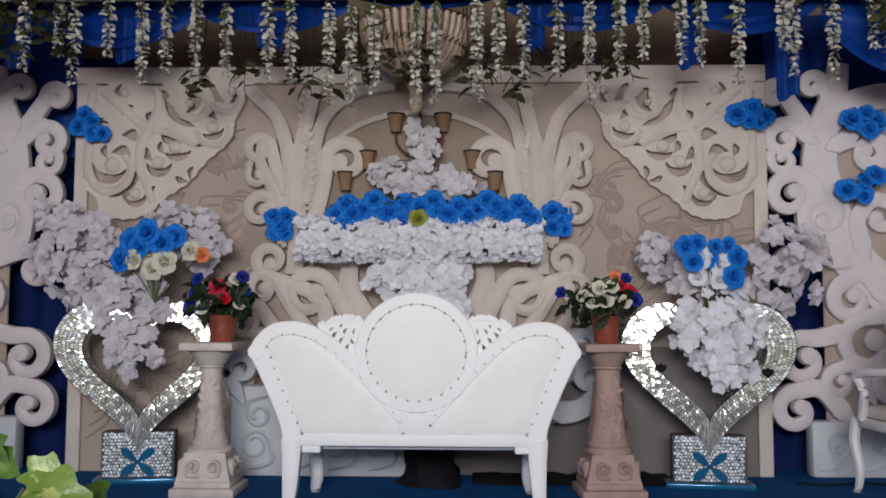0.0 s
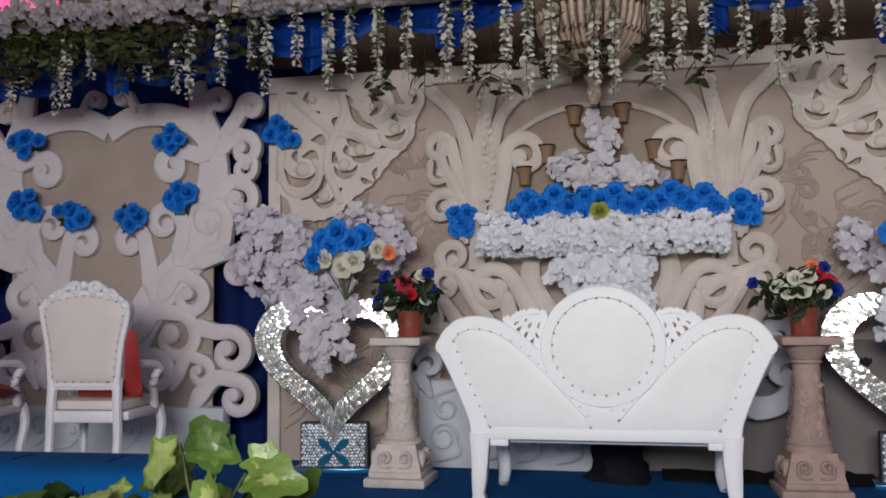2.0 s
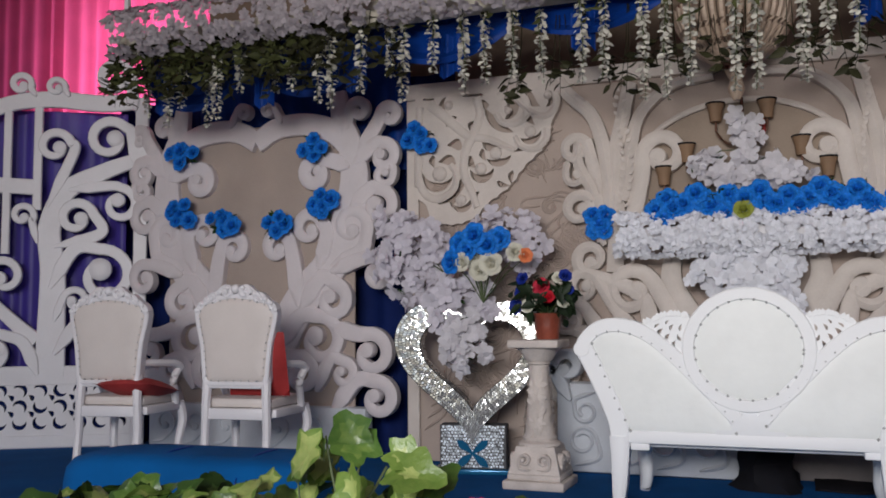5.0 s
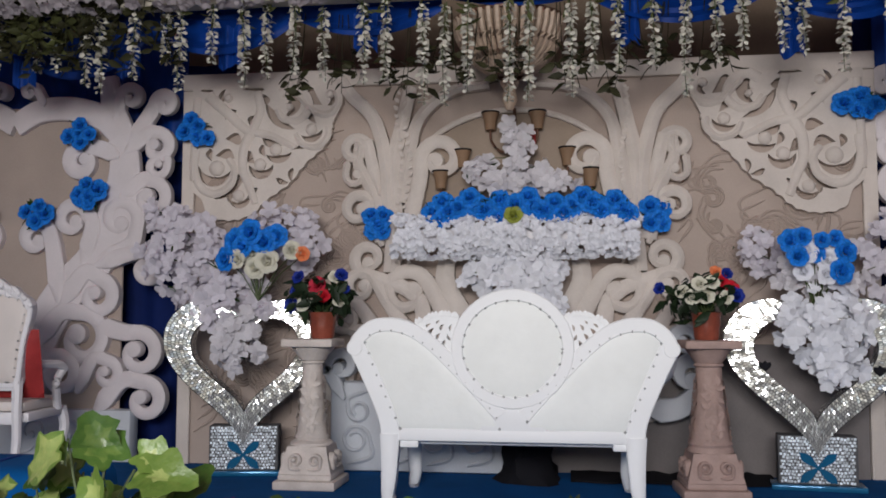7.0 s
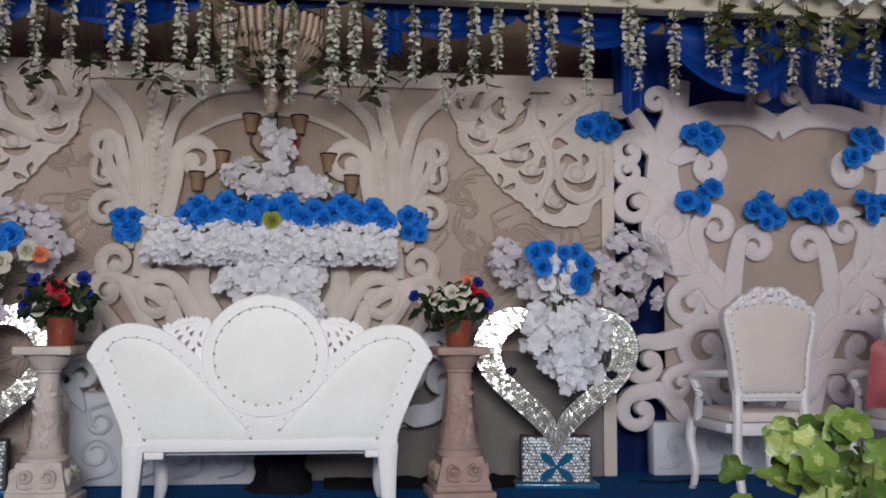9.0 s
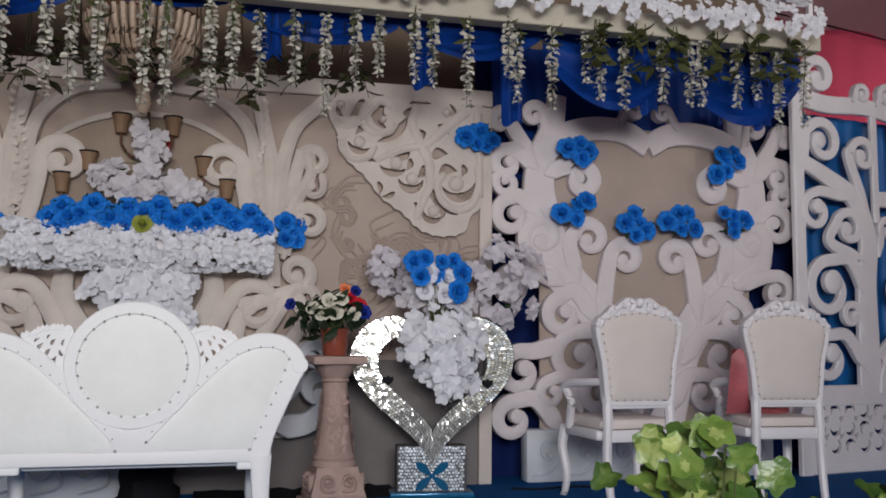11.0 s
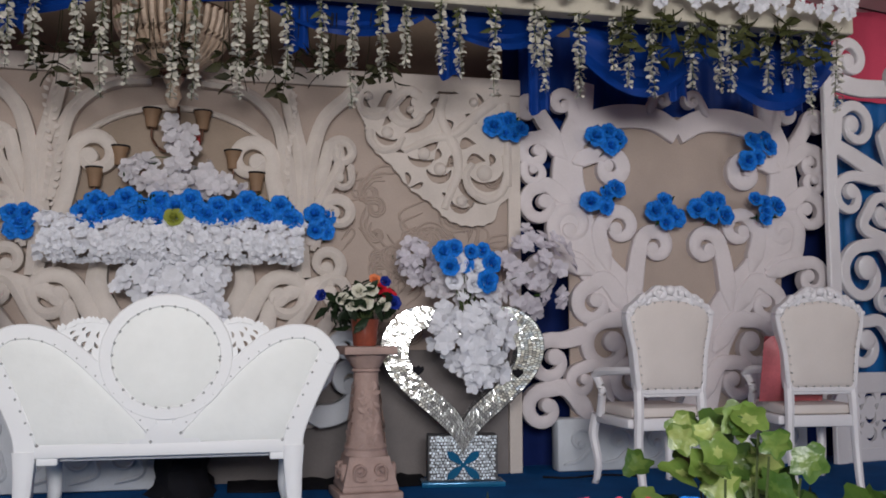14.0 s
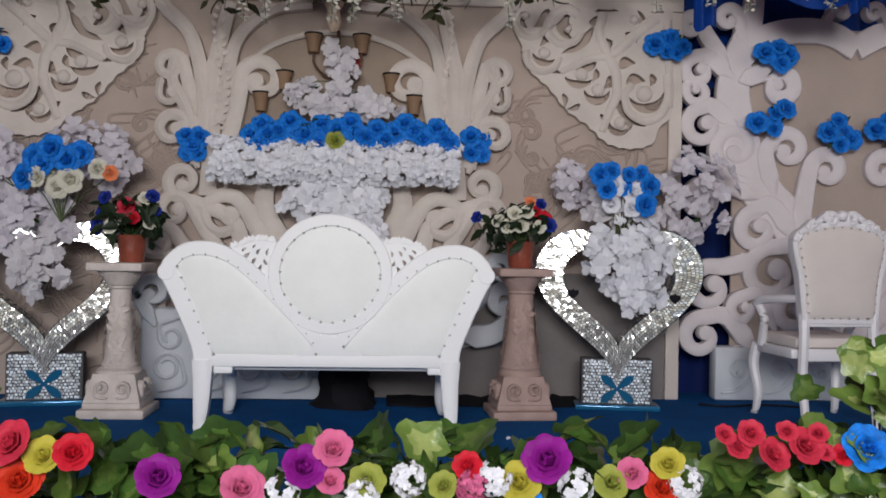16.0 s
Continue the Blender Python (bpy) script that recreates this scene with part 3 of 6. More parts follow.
def fretwork(outline, holes, front, back, mirror):
    """A board sawn to an outline, with openings right through it."""
    pts, edges = [], []
    for loop in [outline] + holes:
        k = len(pts)
        pts += [Vector((-p[0] if mirror else p[0], p[1])) for p in loop]
        edges += [(k + i, k + (i + 1) % len(loop)) for i in range(len(loop))]
    vs, es, fs, *_ = geometry.delaunay_2d_cdt(pts, edges, [], 0, 1e-5)
    flip = [[(-x if mirror else x, z) for x, z in loop] for loop in [outline] + holes]

    def inside(p, loop):
        hit = False
        for (x0, z0), (x1, z1) in zip(loop, loop[1:] + loop[:1]):
            if (z0 > p.y) != (z1 > p.y) and p.x < x0 + (p.y - z0) / (z1 - z0) * (x1 - x0):
                hit = not hit
        return hit
    solid = []
    for t in fs:
        c = (vs[t[0]] + vs[t[1]] + vs[t[2]]) / 3
        if inside(c, flip[0]) and not any(inside(c, h) for h in flip[1:]):
            solid.append(t)
    bm = bmesh.new()
    f = [bm.verts.new((v.x, front, v.y)) for v in vs]
    b = [bm.verts.new((v.x, back, v.y)) for v in vs]
    count = collections.Counter()
    for t in solid:
        bm.faces.new([f[i] for i in t])
        bm.faces.new([b[i] for i in reversed(t)])
        for i in range(len(t)):
            count[(t[i], t[(i + 1) % len(t)])] += 1
    for i, j in list(count):
        if (j, i) not in count:
            bm.faces.new((f[j], f[i], b[i], b[j]))
    return fix_normals(bm)


def corner_lattice(m, s):
    ob = thing("corner_lattice", m, "cream carved openwork corner ornament of curling leaves", "ornament", "corner lattices")
    line = spline([(-0.079, 2.493), (-0.076, 2.122), (-0.079, 1.835), (-0.158, 1.741), (-0.209, 1.626), (-0.36, 1.594), (-0.504, 1.633), (-0.619, 1.734), (-0.763, 1.835), (-0.878, 1.971), (-1, 2.079), (-1.047, 2.187), (-1.065, 2.273), (-1.112, 2.374), (-1.094, 2.468), (-1.043, 2.493)], 8)
    # small leaf teeth along the slanting edge
    outline = []
    for i, p in enumerate(line):
        d = (line[min(i + 1, len(line) - 1)] - line[max(i - 1, 0)]).normalized()
        k = 0.011 * abs(math.sin(i * 0.80)) if 30 < i < 96 else 0.0
        outline.append((p.x + d.y * k, p.y - d.x * k))
    holes = [crescent(x, z, r * 1.10, a, sw, w * 1.55) for x, z, r, a, sw, w in ((-1.022, 2.41, 0.05, 100, 180, 0.032), (-0.741, 2.381, 0.083, 75, 205, 0.068), (-0.763, 2.374, 0.158, -100, 105, 0.047), (-0.906, 2.187, 0.068, 170, 170, 0.032), (-0.683, 2.068, 0.083, 190, 150, 0.036), (-0.565, 1.957, 0.076, 170, 200, 0.04), (-0.241, 1.943, 0.104, 185, 190, 0.043), (-0.259, 1.943, 0.18, 170, 105, 0.04), (-0.421, 1.755, 0.068, 150, 205, 0.029), (-0.324, 2.421, 0.061, -90, 170, 0.029))]
    holes += [teardrop(x0, z0, x1, z1, w * 1.5) for x0, z0, x1, z1, w in ((-0.878, 2.478, -0.978, 2.36, 0.054), (-0.874, 2.36, -0.939, 2.237, 0.036), (-0.536, 2.302, -0.504, 2.209, 0.05), (-0.568, 2.158, -0.705, 2.097, 0.04), (-0.568, 2.108, -0.597, 2.022, 0.029), (-0.471, 2.068, -0.525, 1.978, 0.04), (-0.428, 2.119, -0.313, 2.148, 0.05), (-0.381, 2.018, -0.248, 2.036, 0.05), (-0.212, 2.086, -0.223, 2, 0.032), (-0.374, 1.777, -0.345, 1.719, 0.029), (-0.781, 1.946, -0.773, 1.853, 0.025), (-0.669, 1.878, -0.759, 1.845, 0.025), (-0.856, 2.079, -0.795, 2.068, 0.018), (-0.54, 1.82, -0.522, 1.763, 0.018), (-0.583, 2.471, -0.428, 2.478, 0.025), (-0.622, 2.407, -0.532, 2.371, 0.047), (-0.223, 2.478, -0.133, 2.478, 0.025), (-0.388, 2.342, -0.309, 2.277, 0.029), (-0.18, 1.781, -0.115, 1.863, 0.029))]
    part("fret_board", fretwork(outline, holes, -0.060, -0.003, s), CREAM, ob, "sawn openwork board", smooth=False)
    for x, z, r in ((-1.029, 2.432, 0.029), (-0.906, 2.198, 0.04), (-0.665, 2.068, 0.043), (-0.558, 1.971, 0.043), (-0.259, 1.953, 0.054), (-0.414, 1.766, 0.04), (-0.331, 2.425, 0.032), (-0.755, 2.353, 0.025)):
        bm = bmesh.new()
        disc(bm, -x if s else x, z, r, -0.068, -0.055, 0.012)
        part("scroll_boss", fix_normals(bm), CREAM, ob)

    def band(pts, w0, w1, lift):
        bm = bmesh.new()
        q = [Vector((-x if s else x, z)) for x, z in spline(pts, 8)]
        n = len(q)
        ribbon(bm, q, [w0 + (w1 - w0) * i / (n - 1) for i in range(n)], -0.066 - lift, -0.056, 0.007)
        part("stem_band", fix_normals(bm), CREAM, ob)
    band([(-0.691, 2.446), (-0.763, 2.482), (-0.856, 2.432), (-0.885, 2.338), (-0.817, 2.263), (-0.716, 2.277), (-0.669, 2.338)], 0.072, 0.047, 0)
    band([(-0.187, 2.446), (-0.331, 2.32), (-0.468, 2.202), (-0.619, 2.166), (-0.799, 2.079)], 0.079, 0.043, 0.001)
    band([(-0.529, 2.464), (-0.554, 2.338), (-0.504, 2.202)], 0.058, 0.065, 0.002)
    band([(-0.504, 2.202), (-0.446, 2.086), (-0.439, 1.943), (-0.482, 1.835), (-0.529, 1.709)], 0.072, 0.05, 0.003)
    band([(-1.079, 2.446), (-1.086, 2.374), (-1.029, 2.302), (-0.928, 2.317), (-0.799, 2.446)], 0.05, 0.043, 0.004)
    band([(-0.108, 2.079), (-0.101, 1.943), (-0.158, 1.817), (-0.259, 1.781), (-0.36, 1.842), (-0.381, 1.943), (-0.338, 2.014)], 0.065, 0.043, 0.005)
    band([(-0.115, 2.428), (-0.101, 2.158), (-0.094, 1.871)], 0.058, 0.043, 0.006)
    band([(-1.022, 2.212), (-1.014, 2.14), (-0.942, 2.079), (-0.842, 2.101), (-0.799, 2.173)], 0.05, 0.032, 0.007)
    return ob


corner_lattice(pose(1.89, 6.1, 0), False)
corner_lattice(pose(-2.56, 6.1, 0), True)


# ---- tree relief round the niche in the middle ----
def middle_relief(m):
    ob = thing("carved_relief", m, "cream carved foam relief of leafy scrolls round an oval niche", "ornament")
    nb = bmesh.new()
    n = 40
    def oval(k):
        return [(k * 0.62 * math.cos(2 * math.pi * i / n), 1.86 + k * (0.42 if math.sin(2 * math.pi * i / n) > 0 else 0.5) * math.sin(2 * math.pi * i / n)) for i in range(n)]
    loops = [[nb.verts.new((x, y, z)) for x, z in oval(k)] for k, y in ((1.0, -0.001), (1.0, -0.007), (0.5, -0.008))]
    for a, b in zip(loops, loops[1:]):
        for i in range(n):
            nb.faces.new((a[i], a[(i + 1) % n], b[(i + 1) % n], b[i]))
    nb.faces.new(loops[-1])
    part("niche", fix_normals(nb), NICHE, ob, "tan cloth niche", smooth=False)
    rim = bmesh.new()
    ribbon(rim, [Vector((0.65 * math.cos(2 * math.pi * i / n), 1.86 + (0.44 if math.sin(2 * math.pi * i / n) > 0 else 0.5) * math.sin(2 * math.pi * i / n))) for i in range(n)], 0.035, -0.035, -0.002, 0.004, closed=True)
    part("niche_rim", fix_normals(rim), CREAM, ob)
    for s in (False, True):
        sg = -1 if s else 1

        def band(pts, w, lift, ridge=0.02):
            bm = bmesh.new()
            q = [Vector((sg * x, z)) for x, z in spline(pts, 8)]
            k = len(q)
            ribbon(bm, q, [w[0] + (w[1] - w[0]) * i / (k - 1) for i in range(k)], -0.075 - lift, -0.002, ridge)
            part("branch", fix_normals(bm), CREAM, ob)

        def scroll(p0, p1, c, r, t, w0, w1, lift, ball=0.42, sweep=340):
            bm = bmesh.new()
            curl(bm, p0, p1, c, r, t, w0, w1, -0.075 - lift, -0.002, 0.012, s, sweep, ball)
            part("scroll", fix_normals(bm), CREAM, ob)
        band([(0.78, 1.25), (0.76, 1.6), (0.77, 1.95), (0.72, 2.2), (0.66, 2.46)], (0.11, 0.085), 0.002)
        band([(0.80, 1.6), (0.82, 1.95), (0.90, 2.25), (1.06, 2.42), (1.14, 2.54)], (0.095, 0.08), 0.005)
        band([(0.72, 1.7), (0.67, 2.0), (0.60, 2.25), (0.40, 2.42), (0.15, 2.46)], (0.10, 0.05), 0.008)
        band([(0.84, 1.45), (0.90, 1.75), (1.0, 1.95), (1.0, 2.1)], (0.10, 0.06), 0.009)
        scroll((0.68, 1.5), (0.60, 1.85), (0.46, 1.98), 0.13, 1, 0.12, 0.07, 0.011)
        scroll((0.86, 1.75), (0.94, 2.08), (1.02, 2.05), 0.085, -1, 0.09, 0.05, 0.013)
        scroll((1.07, 1.98), (1.08, 1.94), (1.02, 1.88), 0.065, -1, 0.05, 0.04, 0.015, 0.5, 220)
        scroll((0.84, 1.42), (0.92, 1.68), (1.0, 1.66), 0.10, -1, 0.11, 0.05, 0.017)
        # lower scrolls
        scroll((0.55, 0.80), (0.62, 1.1), (0.93, 1.34), 0.10, 1, 0.12, 0.05, 0.012)
        scroll((0.30, 0.75), (0.45, 1.02), (0.68, 1.12), 0.15, -1, 0.14, 0.06, 0.014)
        scroll((0.50, 0.72), (0.75, 0.98), (0.98, 1.16), 0.10, -1, 0.10, 0.05, 0.016)
        scroll((0.60, 0.55), (0.85, 0.85), (1.08, 0.96), 0.12, -1, 0.12, 0.05, 0.018)
        scroll((0.70, 0.35), (0.98, 0.42), (1.12, 0.58), 0.12, 1, 0.13, 0.05, 0.02)
        band([(0.02, 0.55), (0.25, 0.85), (0.42, 1.15), (0.42, 1.35)], (0.20, 0.10), 0.006)
        band([(0.30, 0.55), (0.62, 0.72), (0.95, 0.86), (1.2, 0.92)], (0.16, 0.06), 0.01)
        bm = bmesh.new()
        rnd = random.Random(8)
        for k in range(44):
            z = 1.3 + 1.1 * k / 43
            x = sg * (0.70 + 0.02 * math.sin(z * 9) + (0.012 if k % 2 else -0.012))
            q = Matrix.Translation((x, -0.108, z)) @ Matrix.Rotation(-radians(90 + (45 if k % 2 else -45)), 4, "Y") @ Matrix.Rotation(radians(90), 4, "X")
            slim_leaf(bm, q, rnd.uniform(0.035, 0.05), rnd, 0.6)
        part("leaf_carving", bm, CREAM, ob, kind="stuff")
    return ob


middle_relief(pose(-0.33, 6.1, 0))


def plaster_block(m):
    ob = thing("plaster_block", m, "pale blue grey embossed plaster block with swirls behind the sofa", "ornament")
    part("body", fix_normals(cube(-0.55, 0.55, -0.12, 0.02, 0.0, 0.56, bevel=0.035)), STUCCO, ob)
    bm = bmesh.new()
    for k in range(4):
        cx = -0.38 + 0.25 * k
        curl(bm, (cx - 0.05, 0.05), (cx + 0.1, 0.1), (cx, 0.20), 0.09, 1, 0.032, 0.022, -0.138, -0.118, 0.008, sweep=500, ball=0)
        curl(bm, (cx + 0.08, 0.5), (cx - 0.04, 0.46), (cx + 0.02, 0.38), 0.07, 1, 0.032, 0.022, -0.140, -0.118, 0.008, sweep=420, ball=0)
    part("embossing", fix_normals(bm), STUCCO, ob, kind="stuff")
    sc = bmesh.new()
    curl(sc, (-0.45, 0.45), (-0.55, 0.62), (-0.47, 0.66), 0.09, -1, 0.09, 0.05, -0.16, 0.0)
    part("scroll", fix_normals(sc), STUCCO, ob)
    return ob


plaster_block(pose(-0.93, 6.04, 0))
bm = bmesh.new()
curl(bm, (-0.25, 0.30), (-0.05, 0.32), (0.02, 0.52), 0.11, 1, 0.16, 0.06, -0.10, 0.0)
curl(bm, (-0.25, 0.45), (-0.16, 0.60), (0.0, 0.72), 0.08, -1, 0.10, 0.05, -0.08, 0.0)
ob = thing("plaster_scroll", pose(0.72, 6.02, 0.1), "pale blue grey plaster scroll against the backdrop", "ornament")
part("scroll", fix_normals(bm), STUCCO, ob)
# Black shape added to darken the shadowed gap beside the plaster block.
bm = bmesh.new()
lathe(bm, [(0.24, 0.0), (0.20, 0.05), (0.15, 0.14), (0.13, 0.28), (0.13, 0.42), (0.10, 0.50)], 22)
for v in bm.verts:
    v.co += Vector((noise.noise(v.co * 6), noise.noise(v.co * 6 + Vector((4, 0, 0))), 0)) * 0.11
tagged(part("black_cloth", bm, BLACK), "black shape added for the dark shadow gap behind the sofa", "bundle").matrix_world = pose(-0.22, 5.84, 0)


# Black sheet for the shadow and cable clutter on the carpet, shade as colour.
bm = bmesh.new()
n = 26
rows = [[bm.verts.new((0.02 + 1.18 * i / n, y + 0.03 * noise.noise((i * 0.4, y * 9, 2)), max(0.004, h * (0.75 + 0.6 * noise.noise((i * 0.5, y * 7, 5)))))) for i in range(n + 1)] for y, h in ((5.72, 0.0), (5.78, 0.02), (5.88, 0.03), (5.98, 0.045), (6.03, 0.03), (6.05, 0.0))]
for a, b in zip(rows, rows[1:]):
    for i in range(n):
        bm.faces.new((a[i], a[i + 1], b[i + 1], b[i]))
tagged(part("dark_cloth_strip", fix_normals(bm), BLACK), "low black sheet added for the shadowy, cable-strewn foot of the backdrop", "cloth")


# ---- side gate screens ----
def gate_screen(m, s):
    ob = thing("gate_screen", m, "white openwork gate screen with scrolls over blue cloth", "screen", "outer gate screens")
    sg = -1 if s else 1

    def strip(name, pts, w, lift=0.0, mat=WHITE):
        bm = bmesh.new()
        q = [Vector((sg * x, z)) for x, z in (spline(pts, 8) if len(pts) > 2 else pts)]
        k = len(q)
        ribbon(bm, q, [w[0] + (w[1] - w[0]) * i / (k - 1) for i in range(k)], -lift, 0.028, 0.0)
        part(name, fix_normals(bm), mat, ob)

    def scroll(p0, p1, c, r, t, w0, w1, lift, ball=0.42, sweep=330):
        bm = bmesh.new()
        curl(bm, p0, p1, c, r, t, w0, w1, -lift, 0.028, 0.0, s, sweep, ball)
        part("scroll", fix_normals(bm), WHITE, ob)
    strip("post", [(-0.132, 0.0), (-0.132, 2.741)], (0.103, 0.103), 0.010)
    strip("post", [(1.145, 0.0), (1.145, 2.778)], (0.112, 0.112), 0.010)
    strip("top_rail", [(-0.066, 2.712), (0.176, 2.684), (0.538, 2.704), (0.818, 2.668), (1.007, 2.584), (1.123, 2.449)], (0.14, 0.112), 0.004)
    strip("rail", [(-0.132, 0.549), (1.145, 0.549)], (0.147, 0.147), 0.006)
    strip("bottom_rail", [(-0.132, 0.05), (1.145, 0.05)], (0.1, 0.1), 0.006)
    strip("bar", [(0.643, 2.674), (0.643, 1.828)], (0.065, 0.065), 0.002)
    strip("bar", [(0.8645, 2.609), (0.8645, 1.486)], (0.061, 0.061), 0.002)
    strip("bar", [(0.9425, 2.027), (0.9425, 1.269)], (0.056, 0.056), 0.002)
    strip("bar", [(0.654, 2.005), (1.103, 2.027)], (0.122, 0.122), 0.003)
    strip("trunk", [(0.517, 0.539), (0.514, 0.919), (0.513, 1.346), (0.544, 1.693), (0.426, 1.981), (0.161, 2.134), (-0.065, 2.23)], (0.224, 0.112), 0.008)
    strip("branch", [(0.617, 0.813), (0.813, 0.984), (0.97, 1.16), (1.034, 1.449)], (0.112, 0.074), 0.009)
    scroll((-0.09, 2.165), (-0.055, 2.444), (0.115, 2.396), 0.158, -1, 0.099, 0.065, 0.011, 0.42)
    scroll((0.565, 1.846), (0.376, 2.291), (0.518, 2.33), 0.124, -1, 0.091, 0.055, 0.0122, 0.42)
    scroll((0.409, 1.989), (0.098, 2.027), (0.028, 1.878), 0.135, 1, 0.091, 0.055, 0.0134, 0.42)
    scroll((0.505, 1.54), (0.161, 1.653), (0.349, 1.769), 0.13, -1, 0.099, 0.06, 0.0146, 0.42)
    scroll((0.53, 1.218), (0.354, 1.521), (0.133, 1.316), 0.209, 1, 0.114, 0.069, 0.0158, 0.42)
    scroll((0.492, 0.962), (0.441, 1.123), (0.34, 1.126), 0.09, 1, 0.069, 0.046, 0.017, 0.42)
    scroll((0.49, 0.708), (0.296, 0.97), (0.109, 0.813), 0.169, 1, 0.107, 0.065, 0.0182, 0.42)
    scroll((0.963, 1.146), (1.009, 1.27), (0.865, 1.311), 0.142, 1, 0.084, 0.055, 0.0194, 0.42)
    scroll((0.629, 1.566), (0.67, 1.734), (0.741, 1.786), 0.085, -1, 0.061, 0.046, 0.0206, 0.42)
    scroll((0.603, 0.558), (0.709, 0.799), (0.924, 0.732), 0.147, -1, 0.107, 0.06, 0.0218, 0.42)
    scroll((-0.081, 2.633), (-0.051, 2.808), (0.08, 2.886), 0.135, -1, 0.091, 0.074, 0.023, 0.42)
    scroll((0.417, 2.726), (0.444, 2.773), (0.518, 2.8), 0.068, -1, 0.046, 0.046, 0.0242, 0.42)
    scroll((0.663, 2.719), (0.698, 2.777), (0.776, 2.813), 0.079, -1, 0.046, 0.055, 0.0254, 0.42)
    ballm = bmesh.new()
    bmesh.ops.create_uvsphere(ballm, u_segments=14, v_segments=10, radius=0.055, matrix=Matrix.Translation((sg * 1.145, 0.02, 2.862)))
    part("finial", ballm, WHITE, ob)
    rnd = random.Random(6)
    holes = []
    for i in range(8):
        for j in range(3):
            x, z = -0.072 + 1.157 * (i + 0.5) / 8, 0.13 + 0.369 * (j + 0.5) / 3
            a = rnd.choice((0, 180)) + rnd.uniform(-25, 25)
            holes.append(crescent(x, z, 0.052, a, 230, 0.034))
            if i < 7 and j < 2:
                holes.append(teardrop(x + 0.05, z + 0.045, x + 0.085, z + 0.09, 0.034))
    edge = [(-0.082, 0.095), (1.095, 0.095), (1.095, 0.499), (-0.082, 0.499)]
    part("fret_panel", fretwork(edge, holes, -0.002, 0.024, s), WHITE, ob, "sawn openwork panel", smooth=False)
    part("backing", cube(min(0.1 * sg, 1.07 * sg), max(0.1 * sg, 1.07 * sg), 0.05, 0.065, 0.1, 0.52), NAVY, ob, "navy cloth")
    cl = curtain(bmesh.new(), 0.0 if not s else -1.25, 1.25 if not s else 0.0, 0.5, 2.64, 0.025, 0.16, seed=12)
    # left cloth takes the blue with pink light painted in
    c = part("cloth", cl, PINKLITBLUE if s else SATIN, ob, "pleated blue satin cloth, purple from pink light put into its colour" if s else "pleated blue satin cloth")
    c.location = (0, 0.16, 0)
    return ob


gate_screen(pose(4.30, 6.0, 0, 0, 0, 10), False)
gate_screen(pose(-4.98, 6.04, 0, 0, 0, 32), True)


# ---- sofa, seen from behind ----
def nails(bm, pts, y, step, r):
    d, left = 0.0, 0.0
    for a, b in zip(pts, pts[1:]):
        a, b = Vector(a), Vector(b)
        n = (b - a).length
        while left < n:
            p = a + (b - a) * left / n
            stud(bm, p.x, y, p.y, r)
            left += step
        left -= n


